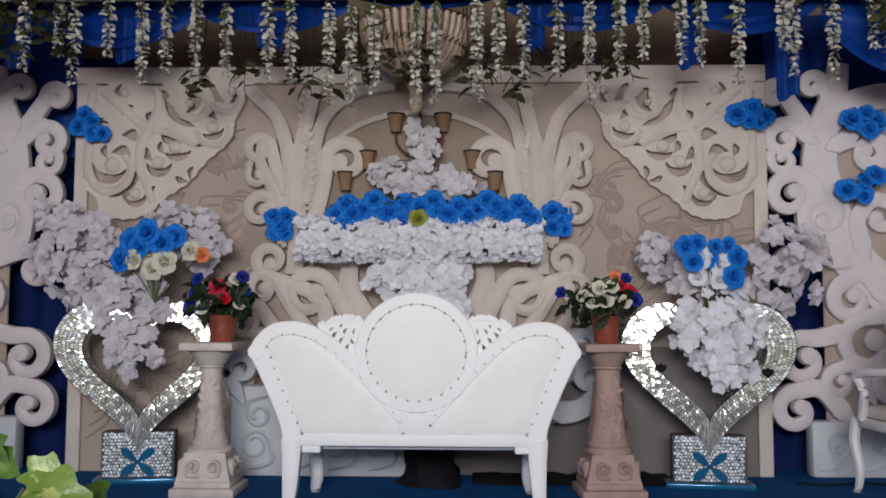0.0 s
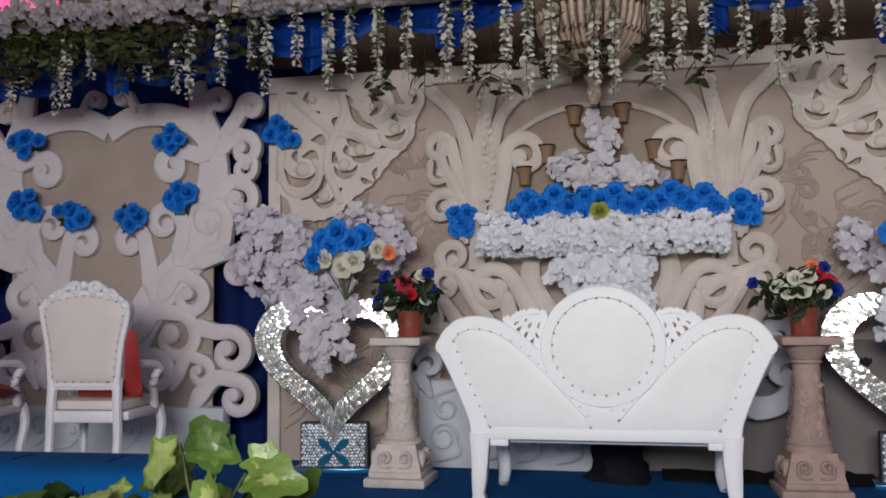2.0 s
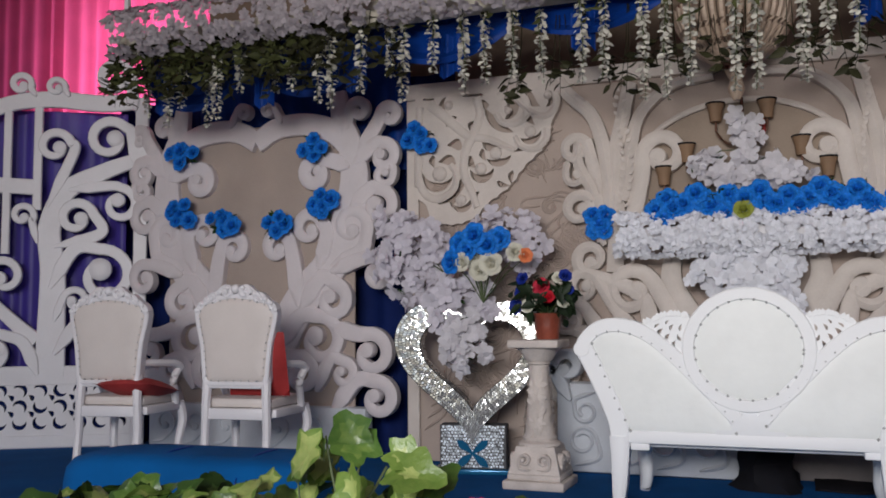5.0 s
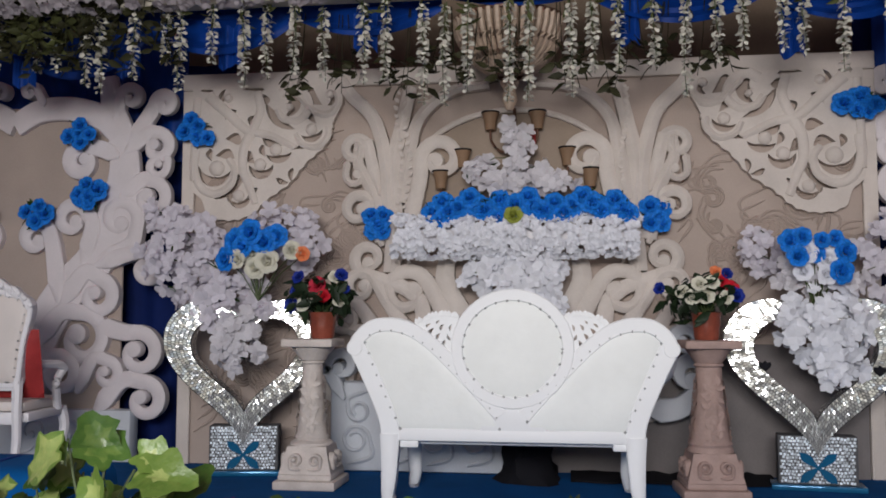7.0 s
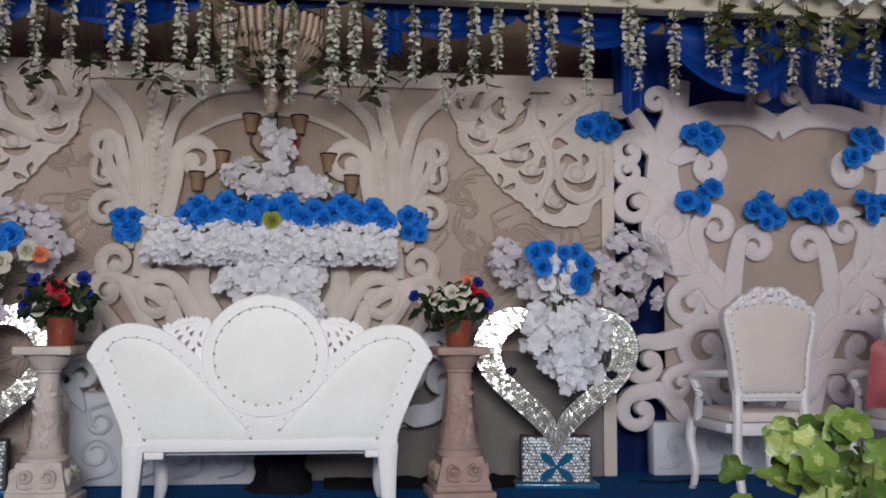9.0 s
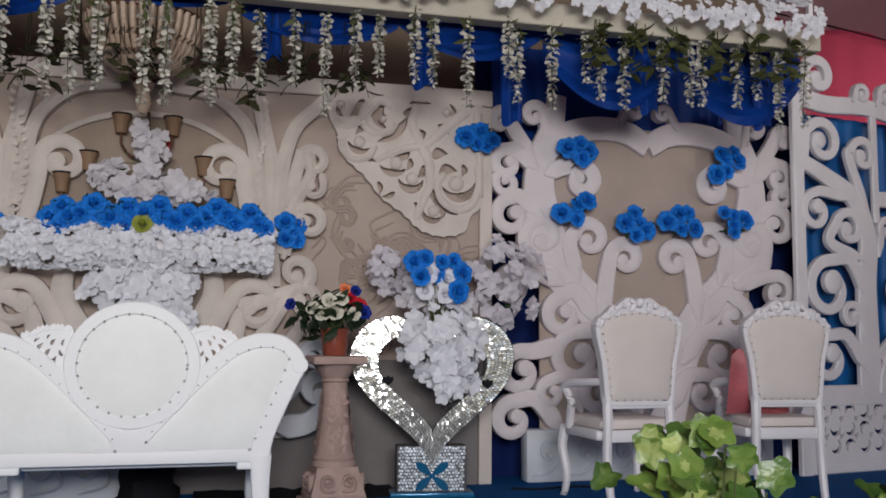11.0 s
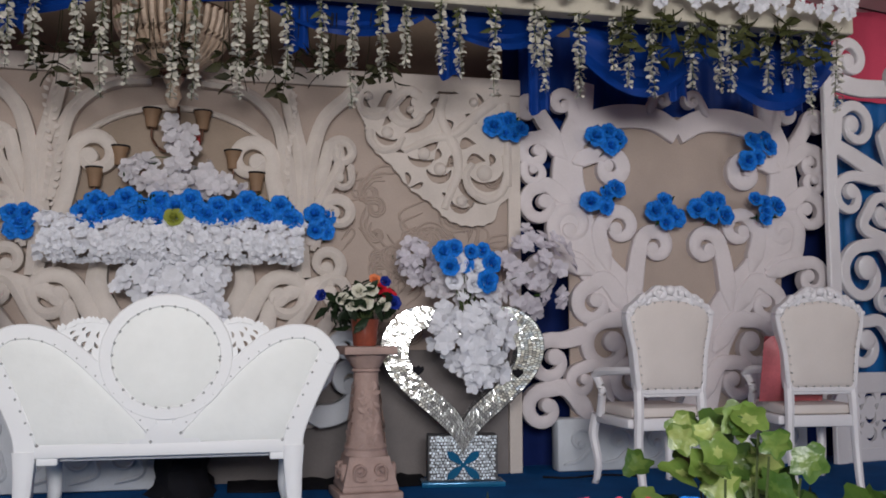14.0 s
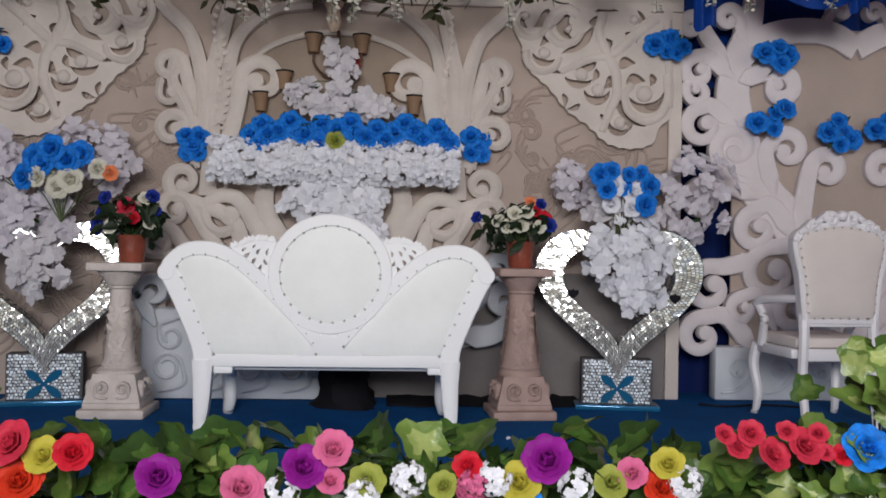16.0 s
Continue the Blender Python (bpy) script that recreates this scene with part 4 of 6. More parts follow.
def sofa(m):
    ob = thing("sofa", m, "glossy white carved settee with studded white leather back", "sofa")
    half = [(-0.775, 0.850), (-0.70, 0.890), (-0.625, 0.893), (-0.52, 0.866), (-0.41, 0.795), (-0.236, 0.625), (-0.085, 0.467), (-0.065, 0.392), (-0.578, 0.388), (-0.638, 0.51), (-0.716, 0.69)]
    for s in (1, -0.97):
        bm = bmesh.new()
        pad(bm, half, -0.016, 0.009, s)
        back = part("back_pad", bm, LEATHER, ob, "padded white leather panel")
        nb = bmesh.new()
        nails(nb, [(s * x, z) for x, z in half[8:] + half[:8]], -0.022, 0.060, 0.0095)
        part("nail_trim", nb, NAIL, back, "row of steel nail heads", kind="stuff")
        fr = bmesh.new()
        ribbon(fr, [Vector((s * x, z)) for x, z in spline([(-0.828, 0.79), (-0.795, 0.855), (-0.72, 0.912), (-0.61, 0.920), (-0.50, 0.882), (-0.38, 0.79), (-0.22, 0.63), (-0.06, 0.46)], 8)], 0.074, -0.026, 0.05, 0.0, 0.006)
        part("shoulder_rail", fix_normals(fr), GLOSSWHITE, ob)
        fr = bmesh.new()
        ribbon(fr, [Vector((s * x, z)) for x, z in spline([(-0.818, 0.815), (-0.766, 0.72), (-0.692, 0.56), (-0.642, 0.43), (-0.63, 0.33)], 8)], 0.098, -0.024, 0.055, 0.0, 0.006)
        part("side_post", fix_normals(fr), GLOSSWHITE, ob)
        tip = bmesh.new()
        disc(tip, s * -0.822, 0.80, 0.044, -0.027, 0.06, 0.0)
        part("scroll_end", fix_normals(tip), GLOSSWHITE, ob)
        lg = bmesh.new()
        ribbon(lg, [Vector((s * x, z)) for x, z in spline([(-0.635, 0.36), (-0.635, 0.25), (-0.64, 0.12), (-0.645, 0.05), (-0.64, 0.0)], 6)], [0.105 - 0.05 * min(1, i / 20) + (0.012 if i > 19 else 0) for i in range(25)], -0.026, 0.045, 0.004)
        part("leg", fix_normals(lg), GLOSSWHITE, ob)
        lg = bmesh.new()
        tube(lg, spline([(s * 0.60, 0.50, 0.33), (s * 0.61, 0.515, 0.22), (s * 0.60, 0.50, 0.10), (s * 0.61, 0.51, 0.03), (s * 0.615, 0.53, 0.0)], 5), 0.048, 0.026, 10)
        part("leg", lg, GLOSSWHITE, ob)
        am = bmesh.new()
        tube(am, spline([(s * 0.80, 0.02, 0.80), (s * 0.79, 0.25, 0.67), (s * 0.76, 0.50, 0.60), (s * 0.72, 0.56, 0.48), (s * 0.64, 0.52, 0.36)], 6), 0.038, 0.04, 10)
        part("arm", am, GLOSSWHITE, ob)
        br = bmesh.new()
        box(br, min(s * 0.50, s * 0.60), max(s * 0.50, s * 0.60), -0.012, 0.04, 0.29, 0.34, 0.01)
        part("bracket", br, GLOSSWHITE, ob)
        # a crest of small leaves over a pierced panel
        top = [(-0.505 + 0.23 * i / 30, 0.915 + 0.062 * math.sin(math.pi * (0.08 + 0.62 * i / 30)) + 0.013 * abs(math.sin(i * 0.62))) for i in range(31)]
        outline = top + [(-0.268, 0.90), (-0.285, 0.83), (-0.325, 0.765), (-0.38, 0.80), (-0.45, 0.872)]
        holes = [teardrop(*h) for h in ((-0.432, 0.868, -0.405, 0.905, 0.020), (-0.392, 0.845, -0.372, 0.878, 0.018), (-0.358, 0.800, -0.345, 0.845, 0.020), (-0.318, 0.842, -0.335, 0.875, 0.016), (-0.372, 0.893, -0.352, 0.925, 0.016), (-0.322, 0.890, -0.312, 0.925, 0.014), (-0.448, 0.908, -0.420, 0.928, 0.012), (-0.392, 0.925, -0.375, 0.945, 0.011))]
        cv = fretwork(outline, holes, -0.014, 0.028, s < 0)
        for v in cv.verts:
            v.co.x *= abs(s)
        fix_normals(cv)
        rnd = random.Random(2)
        for k in range(13):
            t = (k + 0.5) / 13
            x, z = -0.495 + 0.21 * t, 0.918 + 0.058 * math.sin(math.pi * (0.08 + 0.62 * t))
            q = Matrix.Translation((s * x, -0.020, z - 0.012)) @ Matrix.Rotation(-radians(90 + rnd.uniform(-30, 30)), 4, "Y") @ Matrix.Rotation(radians(90), 4, "X")
            slim_leaf(cv, q, 0.034, rnd, 0.8)
        part("carving", cv, GLOSSWHITE, ob, "pierced leaf carving", kind="stuff")
    n = 40
    oval = [(0.255 * math.cos(2 * math.pi * i / n), 0.80 + 0.248 * math.sin(2 * math.pi * i / n)) for i in range(n)]
    bm = bmesh.new()
    pad(bm, oval, -0.018, 0.008)
    back = part("back_pad", bm, LEATHER, ob, "round padded white leather panel")
    nb = bmesh.new()
    nails(nb, oval + oval[:1], -0.026, 0.060, 0.0095)
    part("nail_trim", nb, NAIL, back, "row of steel nail heads", kind="stuff")
    fr = bmesh.new()
    ribbon(fr, [Vector((1.115 * x, 0.80 + 1.11 * (z - 0.80))) for x, z in oval], 0.062, -0.029, 0.05, 0.0, 0.006, closed=True)
    part("oval_frame", fix_normals(fr), GLOSSWHITE, ob)
    part("centre_panel", cube(-0.17, 0.17, -0.020, 0.04, 0.37, 0.56, bevel=0.012), GLOSSWHITE, ob)
    part("bottom_rail", cube(-0.66, 0.66, -0.022, 0.045, 0.325, 0.392, bevel=0.012), GLOSSWHITE, ob)
    part("seat_frame", cube(-0.64, 0.64, 0.05, 0.56, 0.30, 0.36, bevel=0.015), GLOSSWHITE, ob)
    part("seat", cube(-0.61, 0.61, 0.06, 0.54, 0.362, 0.46, bevel=0.035), LEATHER, ob, "white leather seat cushion")
    return ob


sofa(pose(-0.270, 4.96, 0))


# ---- chairs, seen from behind ----
def chair(m, cushion=None):
    ob = thing("armchair", m, "ivory white carved armchair with studded leather back", "chair", "white armchairs")
    side = [(x * 1.15, z) for x, z in spline([(0.150, 0.578), (0.176, 0.592), (0.184, 0.68), (0.197, 0.82), (0.222, 0.95), (0.226, 1.02), (0.200, 1.062), (0.12, 1.092), (0.0, 1.108)], 3)]
    shape = side + [(-x, z) for x, z in side[-2::-1]]
    bm = bmesh.new()
    pad(bm, [(x * 0.96, 0.845 + (z - 0.845) * 0.96) for x, z in shape], -0.012, 0.02)
    back = part("back_pad", bm, CHAIRCLOTH, ob, "padded ivory leather back")
    fr = bmesh.new()
    ribbon(fr, [Vector(p) for p in shape], 0.030, -0.020, 0.045, 0.0, 0.006, closed=True)
    part("back_frame", fix_normals(fr), WHITE, ob)
    nb = bmesh.new()
    nails(nb, [(x * 0.91, 0.845 + (z - 0.845) * 0.93) for x, z in shape + shape[:1]], -0.026, 0.05, 0.0065)
    part("nail_trim", nb, NAIL, back, "row of steel nail heads", kind="stuff")
    cr = bmesh.new()
    for s in (False, True):
        curl(cr, (0.20, 1.06), (0.14, 1.11), (0.06, 1.130), 0.035, 1, 0.04, 0.03, -0.024, 0.03, 0.004, s, ball=0.5)
        curl(cr, (0.25, 1.0), (0.22, 1.06), (0.15, 1.090), 0.03, 1, 0.04, 0.025, -0.021, 0.03, 0.004, s, ball=0.5)
    for k, (x, z) in enumerate(((0.262, 1.025), (0.235, 1.062), (0.195, 1.09), (0.15, 1.115), (0.10, 1.135), (0.052, 1.158))):
        for s in (1, -1):
            disc(cr, s * x, z, 0.017 - 0.003 * (k % 2), -0.026 - 0.002 * k, 0.028, 0.004, 12)
    disc(cr, 0, 1.152, 0.028, -0.034, 0.03, 0.01)
    part("crest", fix_normals(cr), WHITE, ob, "carved crest", kind="stuff")
    for s in (1, -1):
        lg = bmesh.new()
        tube(lg, spline([(s * 0.195, 0.01, 0.62), (s * 0.20, 0.0, 0.45), (s * 0.205, 0.0, 0.25), (s * 0.20, -0.03, 0.06), (s * 0.20, -0.045, 0.0)], 5), 0.031, 0.021, 8)
        part("leg", lg, WHITE, ob)
        lg = bmesh.new()
        tube(lg, spline([(s * 0.24, 0.47, 0.42), (s * 0.255, 0.49, 0.30), (s * 0.24, 0.46, 0.14), (s * 0.245, 0.475, 0.03), (s * 0.25, 0.50, 0.0)], 5), 0.034, 0.017, 8)
        part("leg", lg, WHITE, ob)
        am = bmesh.new()
        tube(am, spline([(s * 0.195, 0.02, 0.70), (s * 0.25, 0.16, 0.69), (s * 0.285, 0.32, 0.68), (s * 0.29, 0.38, 0.65)], 5), 0.022, 0.028, 8)
        part("arm", am, WHITE, ob)
        am = bmesh.new()
        tube(am, spline([(s * 0.29, 0.38, 0.66), (s * 0.275, 0.32, 0.58), (s * 0.26, 0.36, 0.50), (s * 0.25, 0.40, 0.42)], 5), 0.024, 0.026, 8)
        part("arm_support", am, WHITE, ob)
    part("back_rail", cube(-0.20, 0.20, -0.015, 0.03, 0.548, 0.578, bevel=0.008), WHITE, ob)
    sf = bmesh.new()
    box(sf, -0.20, 0.20, -0.01, 0.03, 0.36, 0.43, 0.01)
    box(sf, -0.255, 0.255, 0.03, 0.50, 0.37, 0.425, 0.012)
    part("seat_frame", sf, WHITE, ob)
    part("seat", cube(-0.235, 0.235, 0.02, 0.48, 0.427, 0.49, bevel=0.025), CHAIRCLOTH, ob, "ivory padded seat")
    return ob


def cushion(m, mat, label):
    bm = bmesh.new()
    k = 10
    for sgn in (-1, 1):
        g = [[bm.verts.new(((i / k - 0.5) * 0.40, sgn * 0.065 * (math.sin(math.pi * i / k) * math.sin(math.pi * j / k)) ** 0.5, (j / k) * 0.40)) for j in range(k + 1)] for i in range(k + 1)]
        for i in range(k):
            for j in range(k):
                bm.faces.new((g[i][j], g[i + 1][j], g[i + 1][j + 1], g[i][j + 1]))
    bmesh.ops.remove_doubles(bm, verts=bm.verts, dist=0.0005)
    ob = part("cushion", fix_normals(bm), mat)
    ob.matrix_world = m
    return tagged(ob, label, "cushion", "chair cushions")


seat_chair = chair(pose(2.47, 5.12, 0, 0, 0, 3))
for cx, cy, turn in ((3.42, 5.10, -6), (-3.23, 5.0, 6), (-4.12, 4.92, 9)):
    copy_thing(seat_chair, pose(cx, cy, 0, 0, 0, turn))
cushion(pose(-3.23, 5.0, 0, 0, 0, 6) @ pose(0.10, 0.12, 0.50, 14), CUSHION, "dark red cushion propped on the white armchair")
cushion(pose(-4.12, 4.92, 0, 0, 0, 9) @ pose(0.12, 0.34, 0.50, 80), CUSHION, "dark red cushion lying on the white armchair")
cushion(pose(3.42, 5.10, 0, 0, 0, -6) @ pose(-0.12, 0.14, 0.50, 14), PINKCUSHION, "rose red striped cushion on the white armchair")


# ---- pedestals with flower pots ----
def pedestal(m, mat, label, slim):
    ob = thing("pedestal", m, label, "pedestal", "pillar pedestals")
    pl = bmesh.new()
    box(pl, -0.178, 0.178, -0.178, 0.178, 0.0, 0.05, 0.01)
    box(pl, -0.155, 0.155, -0.155, 0.155, 0.05, 0.085, 0.01)
    part("plinth", pl, mat, ob)
    blk = bmesh.new()
    prof = ((0.150, 0.085), (0.138, 0.13), (0.122, 0.19), (0.112, 0.235))
    rings = [[blk.verts.new((sx * r, sy * r, z)) for sx, sy in ((-1, -1), (1, -1), (1, 1), (-1, 1))] for r, z in prof]
    for a, b in zip(rings, rings[1:]):
        for i in range(4):
            blk.faces.new((a[i], a[(i + 1) % 4], b[(i + 1) % 4], b[i]))
    blk.faces.new(rings[-1])
    part("base_block", blk, mat, ob, smooth=False)
    part("shaft", lathe(bmesh.new(), [(0.125, 0.236), (0.122, 0.25), (0.104 * slim + 0.01, 0.265), (0.110 * slim + 0.01, 0.28)] + [(r * slim, z) for r, z in ((0.104, 0.30), (0.094, 0.38), (0.080, 0.50), (0.071, 0.60), (0.070, 0.69), (0.082, 0.70), (0.074, 0.712))], 28), mat, ob)
    part("capital", lathe(bmesh.new(), [(0.072, 0.713), (0.085, 0.73), (0.10, 0.755), (0.125, 0.785), (0.128, 0.79)], 28), mat, ob)
    part("top_slab", cube(-0.15, 0.15, -0.15, 0.15, 0.791, 0.838, bevel=0.012), mat, ob)
    cv = bmesh.new()
    rnd = random.Random(4)
    for k in range(60):
        a = 2 * math.pi * k / 20
        z = 0.74 + 0.018 * (k // 20)
        q = Matrix.Rotation(a + (k // 20) * 0.15, 4, "Z") @ Matrix.Translation((0.09 + 0.014 * (k // 20), 0, z)) @ Matrix.Rotation(-radians(75), 4, "Y")
        slim_leaf(cv, q, 0.05, rnd, 0.6)
    for side in range(4):
        for k in range(44):
            t = k / 43
            q = Matrix.Rotation(side * math.pi / 2, 4, "Z") @ Matrix.Translation((0.6 * slim * rnd.uniform(-0.05, 0.05), slim * (-0.112 + 0.036 * t), 0.29 + 0.32 * t)) @ Matrix.Rotation(rnd.uniform(0, 6.28), 4, "Y") @ Matrix.Rotation(radians(90), 4, "X")
            slim_leaf(cv, q, 0.048, rnd, 0.55)
        for sgn in (False, True):
            sub = bmesh.new()
            curl(sub, (0.02, 0.11), (0.08, 0.115), (0.055, 0.16), 0.035, 1, 0.022, 0.014, -0.152, -0.11, 0.004, sgn, 400, 0.4)
            bmesh.ops.rotate(sub, verts=sub.verts, cent=(0, 0, 0), matrix=Matrix.Rotation(side * math.pi / 2, 3, "Z"))
            tmp = bpy.data.meshes.new("t")
            fix_normals(sub).to_mesh(tmp)
            sub.free()
            cv.from_mesh(tmp)
            bpy.data.meshes.remove(tmp)
    part("carving", cv, mat, ob, "raised leaf carving", kind="stuff")
    return ob


pedestal(pose(-1.45, 5.42, 0), PLASTER, "antique white carved plaster pedestal with acanthus base", 0.82)
pedestal(pose(0.775, 5.45, 0, 0, 0, 4), TANPLASTER, "pinkish tan carved plaster pedestal", 1.0)


def flower_pot(m):
    ob = thing("flower_pot", m, "copper red ribbed pot on a pedestal", "pot", "pedestal pots")
    bm = bmesh.new()
    lathe(bm, [(0.060, 0.0), (0.066, 0.01), (0.072, 0.08), (0.078, 0.135), (0.082, 0.15), (0.072, 0.15), (0.066, 0.12)], 40)
    for i, v in enumerate(bm.verts):
        if 0.015 < v.co.z < 0.13:
            k = 1 + 0.03 * math.sin(10 * math.atan2(v.co.y, v.co.x))
            v.co.x, v.co.y = v.co.x * k, v.co.y * k
    part("body", bm, TERRACOTTA, ob)
    return ob


def stems(bm, ends, base, r=0.004):
    for e in ends:
        e, b = Vector(e), Vector(base)
        tube(bm, [b, (b + e) / 2 + Vector((0, 0, 0.03)), e], r, r * 0.7, 5)


def rose_bouquet(m, heads, label, seed, leaf=POTLEAF, size=(0.22, 0.15, 0.13), lift=0.095, leaves=170):
    """heads: colour, x, z, radius of each rose."""
    ob = thing("rose_bouquet", m, label, "bouquet", "pot bouquets")
    rnd = random.Random(seed)
    ends = []
    for mat, x, z, r in heads:
        y = -rnd.uniform(0.02, 0.12)
        bm = bmesh.new()
        d = Vector((x * 2.0, -0.8, z * 1.2 + 0.1)).normalized()
        rose(bm, Matrix.Translation((x, y, z)) @ turn_to(d, rnd), r * 0.86, rnd)
        part("rose", bm, mat, ob)
        ends.append((x, y + 0.02, z - 0.01))
    st = bmesh.new()
    stems(st, ends, (0, 0, 0))
    part("stem", st, STEM, ob, kind="stuff")
    lv = bmesh.new()
    for _ in range(leaves):
        v = ball_point(rnd)
        p = Vector((v.x * size[0], v.y * size[1], lift + v.z * size[2]))
        slim_leaf(lv, Matrix.Translation(p) @ turn_to((v + Vector((0, -0.4, 0.3))).normalized(), rnd) @ Matrix.Rotation(rnd.uniform(-0.8, 0.8), 4, "Y"), rnd.uniform(0.06, 0.11), rnd, 0.5)
    part("leaves", lv, leaf, ob, kind="stuff")
    return ob


flower_pot(pose(-1.39, 5.40, 0.839))
flower_pot(pose(0.765, 5.43, 0.839))
rose_bouquet(pose(-1.39, 5.40, 0.97), [(CORAL, -0.02, 0.17, 0.055), (REDPETAL, 0.03, 0.11, 0.042), (NAVYROSE, -0.13, 0.22, 0.04), (NAVYROSE, 0.12, 0.23, 0.04), (NAVYROSE, -0.16, 0.06, 0.05), (CREAMPETAL, -0.13, 0.10, 0.04), (CREAMPETAL, -0.08, 0.06, 0.045), (CREAMPETAL, 0.11, 0.09, 0.045), (CREAMPETAL, 0.08, 0.22, 0.04), (NAVYROSE, -0.15, 0.14, 0.04), (NAVYROSE, 0.15, 0.15, 0.03)],
             "dark leafy bouquet of red, cream and navy silk roses", 21)
rose_bouquet(pose(0.765, 5.43, 0.97), [(CREAMPETAL, -0.05, 0.17, 0.045), (CREAMPETAL, -0.08, 0.10, 0.045), (CREAMPETAL, -0.01, 0.11, 0.05), (CREAMPETAL, 0.02, 0.18, 0.04), (CREAMPETAL, 0.09, 0.10, 0.04), (REDPETAL, 0.08, 0.19, 0.04), (REDPETAL, 0.13, 0.15, 0.045), (NAVYROSE, 0.11, 0.23, 0.035), (NAVYROSE, 0.15, 0.11, 0.045), (NAVYROSE, -0.25, 0.15, 0.035), (ORANGE, 0.05, 0.24, 0.035), (CREAMPETAL, -0.13, 0.13, 0.04)],
             "bouquet of cream and red silk roses with dark leaves", 22)


# ---- mirror mosaic hearts ----
def heart_point(t, sx, sz):
    return 0.5 * sx * (math.sin(t) ** 3), sz * ((13 * math.cos(t) - 5 * math.cos(2 * t) - 2 * math.cos(3 * t) - math.cos(4 * t)) / 29.0)


def mosaic_heart(m, label, tulips):
    ob = thing("mosaic_heart", m, label, "decoration", "mirror mosaic hearts")
    n, cz = 72, 0.70
    outer = [heart_point(2 * math.pi * i / n, 0.99, 0.90) for i in range(n)]
    inner = [heart_point(2 * math.pi * i / n, 0.66, 0.58) for i in range(n)]
    outer = [(x, z + cz) for x, z in outer]
    inner = [(x, z + cz + 0.015) for x, z in inner]
    bm = bmesh.new()
    D = 0.13
    loops = [[bm.verts.new((x, y, z)) for x, z in o] for o, y in ((inner, D), (inner, 0), (outer, 0), (outer, D))]
    for a, b in zip(loops, loops[1:] + loops[:1]):
        for i in range(n):
            bm.faces.new((a[i], a[(i + 1) % n], b[(i + 1) % n], b[i]))
    frame_part = part("heart_frame", fix_normals(bm), GROUT, ob, "grey heart-shaped frame", smooth=False)
    rnd = random.Random(11)
    tl = bmesh.new()
    steps = 7
    for j in range(steps):
        k0, k1 = (j + 0.09) / steps, (j + 0.91) / steps
        per = 3
        for i in range(n * per):
            def at(u, k):
                u = u / per
                i0 = int(u) % n
                f = u - int(u)
                a0, a1, b0, b1 = inner[i0], inner[(i0 + 1) % n], outer[i0], outer[(i0 + 1) % n]
                px = (a0[0] * (1 - f) + a1[0] * f) * (1 - k) + (b0[0] * (1 - f) + b1[0] * f) * k
                pz = (a0[1] * (1 - f) + a1[1] * f) * (1 - k) + (b0[1] * (1 - f) + b1[1] * f) * k
                return px, pz
            off = 0.5 * (j % 2)
            e = [rnd.uniform(0.02, 0.26) for _ in range(4)]
            c = [at(i + off + e[0], k0), at(i + off + 1 - e[1], k0), at(i + off + 1 - e[2], k1), at(i + off + e[3], k1)]
            tx, tz = rnd.gauss(0, 0.035), rnd.gauss(0.045, 0.035)
            mx, mz = sum(p[0] for p in c) / 4, sum(p[1] for p in c) / 4
            tl.faces.new([tl.verts.new((x, -0.006 + tx * (x - mx) + tz * (z - mz), z)) for x, z in c])
    # tiles on the outer and inner rims
    for loop, sg in ((outer, 1), (inner, -1)):
        for i in range(n):
            a, b = loop[i], loop[(i + 1) % n]
            for q in range(5):
                y0, y1 = D * (q + 0.06) / 5, D * (q + 0.94) / 5
                dx, dz = b[1] - a[1], -(b[0] - a[0])
                l = math.hypot(dx, dz) or 1
                ox, oz = -sg * dx / l * 0.004, -sg * dz / l * 0.004
                pa = (a[0] * 0.94 + b[0] * 0.06 + ox, a[1] * 0.94 + b[1] * 0.06 + oz)
                pb = (a[0] * 0.06 + b[0] * 0.94 + ox, a[1] * 0.06 + b[1] * 0.94 + oz)
                tl.faces.new([tl.verts.new(v) for v in ((pa[0], y0, pa[1]), (pb[0], y0, pb[1]), (pb[0], y1, pb[1]), (pa[0], y1, pa[1]))])
    part("mosaic_tiles", fix_normals(tl), MIRROR, frame_part, "small mirror mosaic tiles", smooth=False, kind="stuff")
    base_part = part("base", cube(-0.21, 0.21, 0.016, 0.15, 0.03, 0.30, bevel=0.006), GROUT, ob, "box base")
    part("foot", cube(-0.25, 0.25, -0.03, 0.17, 0.0, 0.03, bevel=0.006), BLUETILE, ob, "pale blue foot board")
    bt = bmesh.new()
    for i in range(22):
        for j in range(14):
            x, z = -0.20 + 0.0182 * (i + 0.5 * (j % 2)) + rnd.uniform(-0.003, 0.003), 0.04 + 0.0185 * j + rnd.uniform(-0.003, 0.003)
            if x > 0.19:
                continue
            tx, tz, w = rnd.gauss(0, 0.055), rnd.gauss(0, 0.055), rnd.uniform(0.012, 0.0155)
            bt.faces.new([bt.verts.new((x + a, 0.010 + tx * a + tz * b, z + b)) for a, b in ((0, 0), (w, 0), (w, w), (0, w))])
    part("mosaic_tiles", fix_normals(bt), PALETILE, base_part, "small mirror mosaic tiles", smooth=False, kind="stuff")
    for a in (40, 140, 220, 320):
        pt = bmesh.new()
        petal(pt, Matrix.Translation((0, 0.004, 0.125)) @ Matrix.Rotation(-radians(a), 4, "Y") @ Matrix.Rotation(radians(90), 4, "X"), 0.13, 0.06, 0.004, 4)
        part("tile_petal", pt, BLUETILE, base_part, "dark blue glass petal")
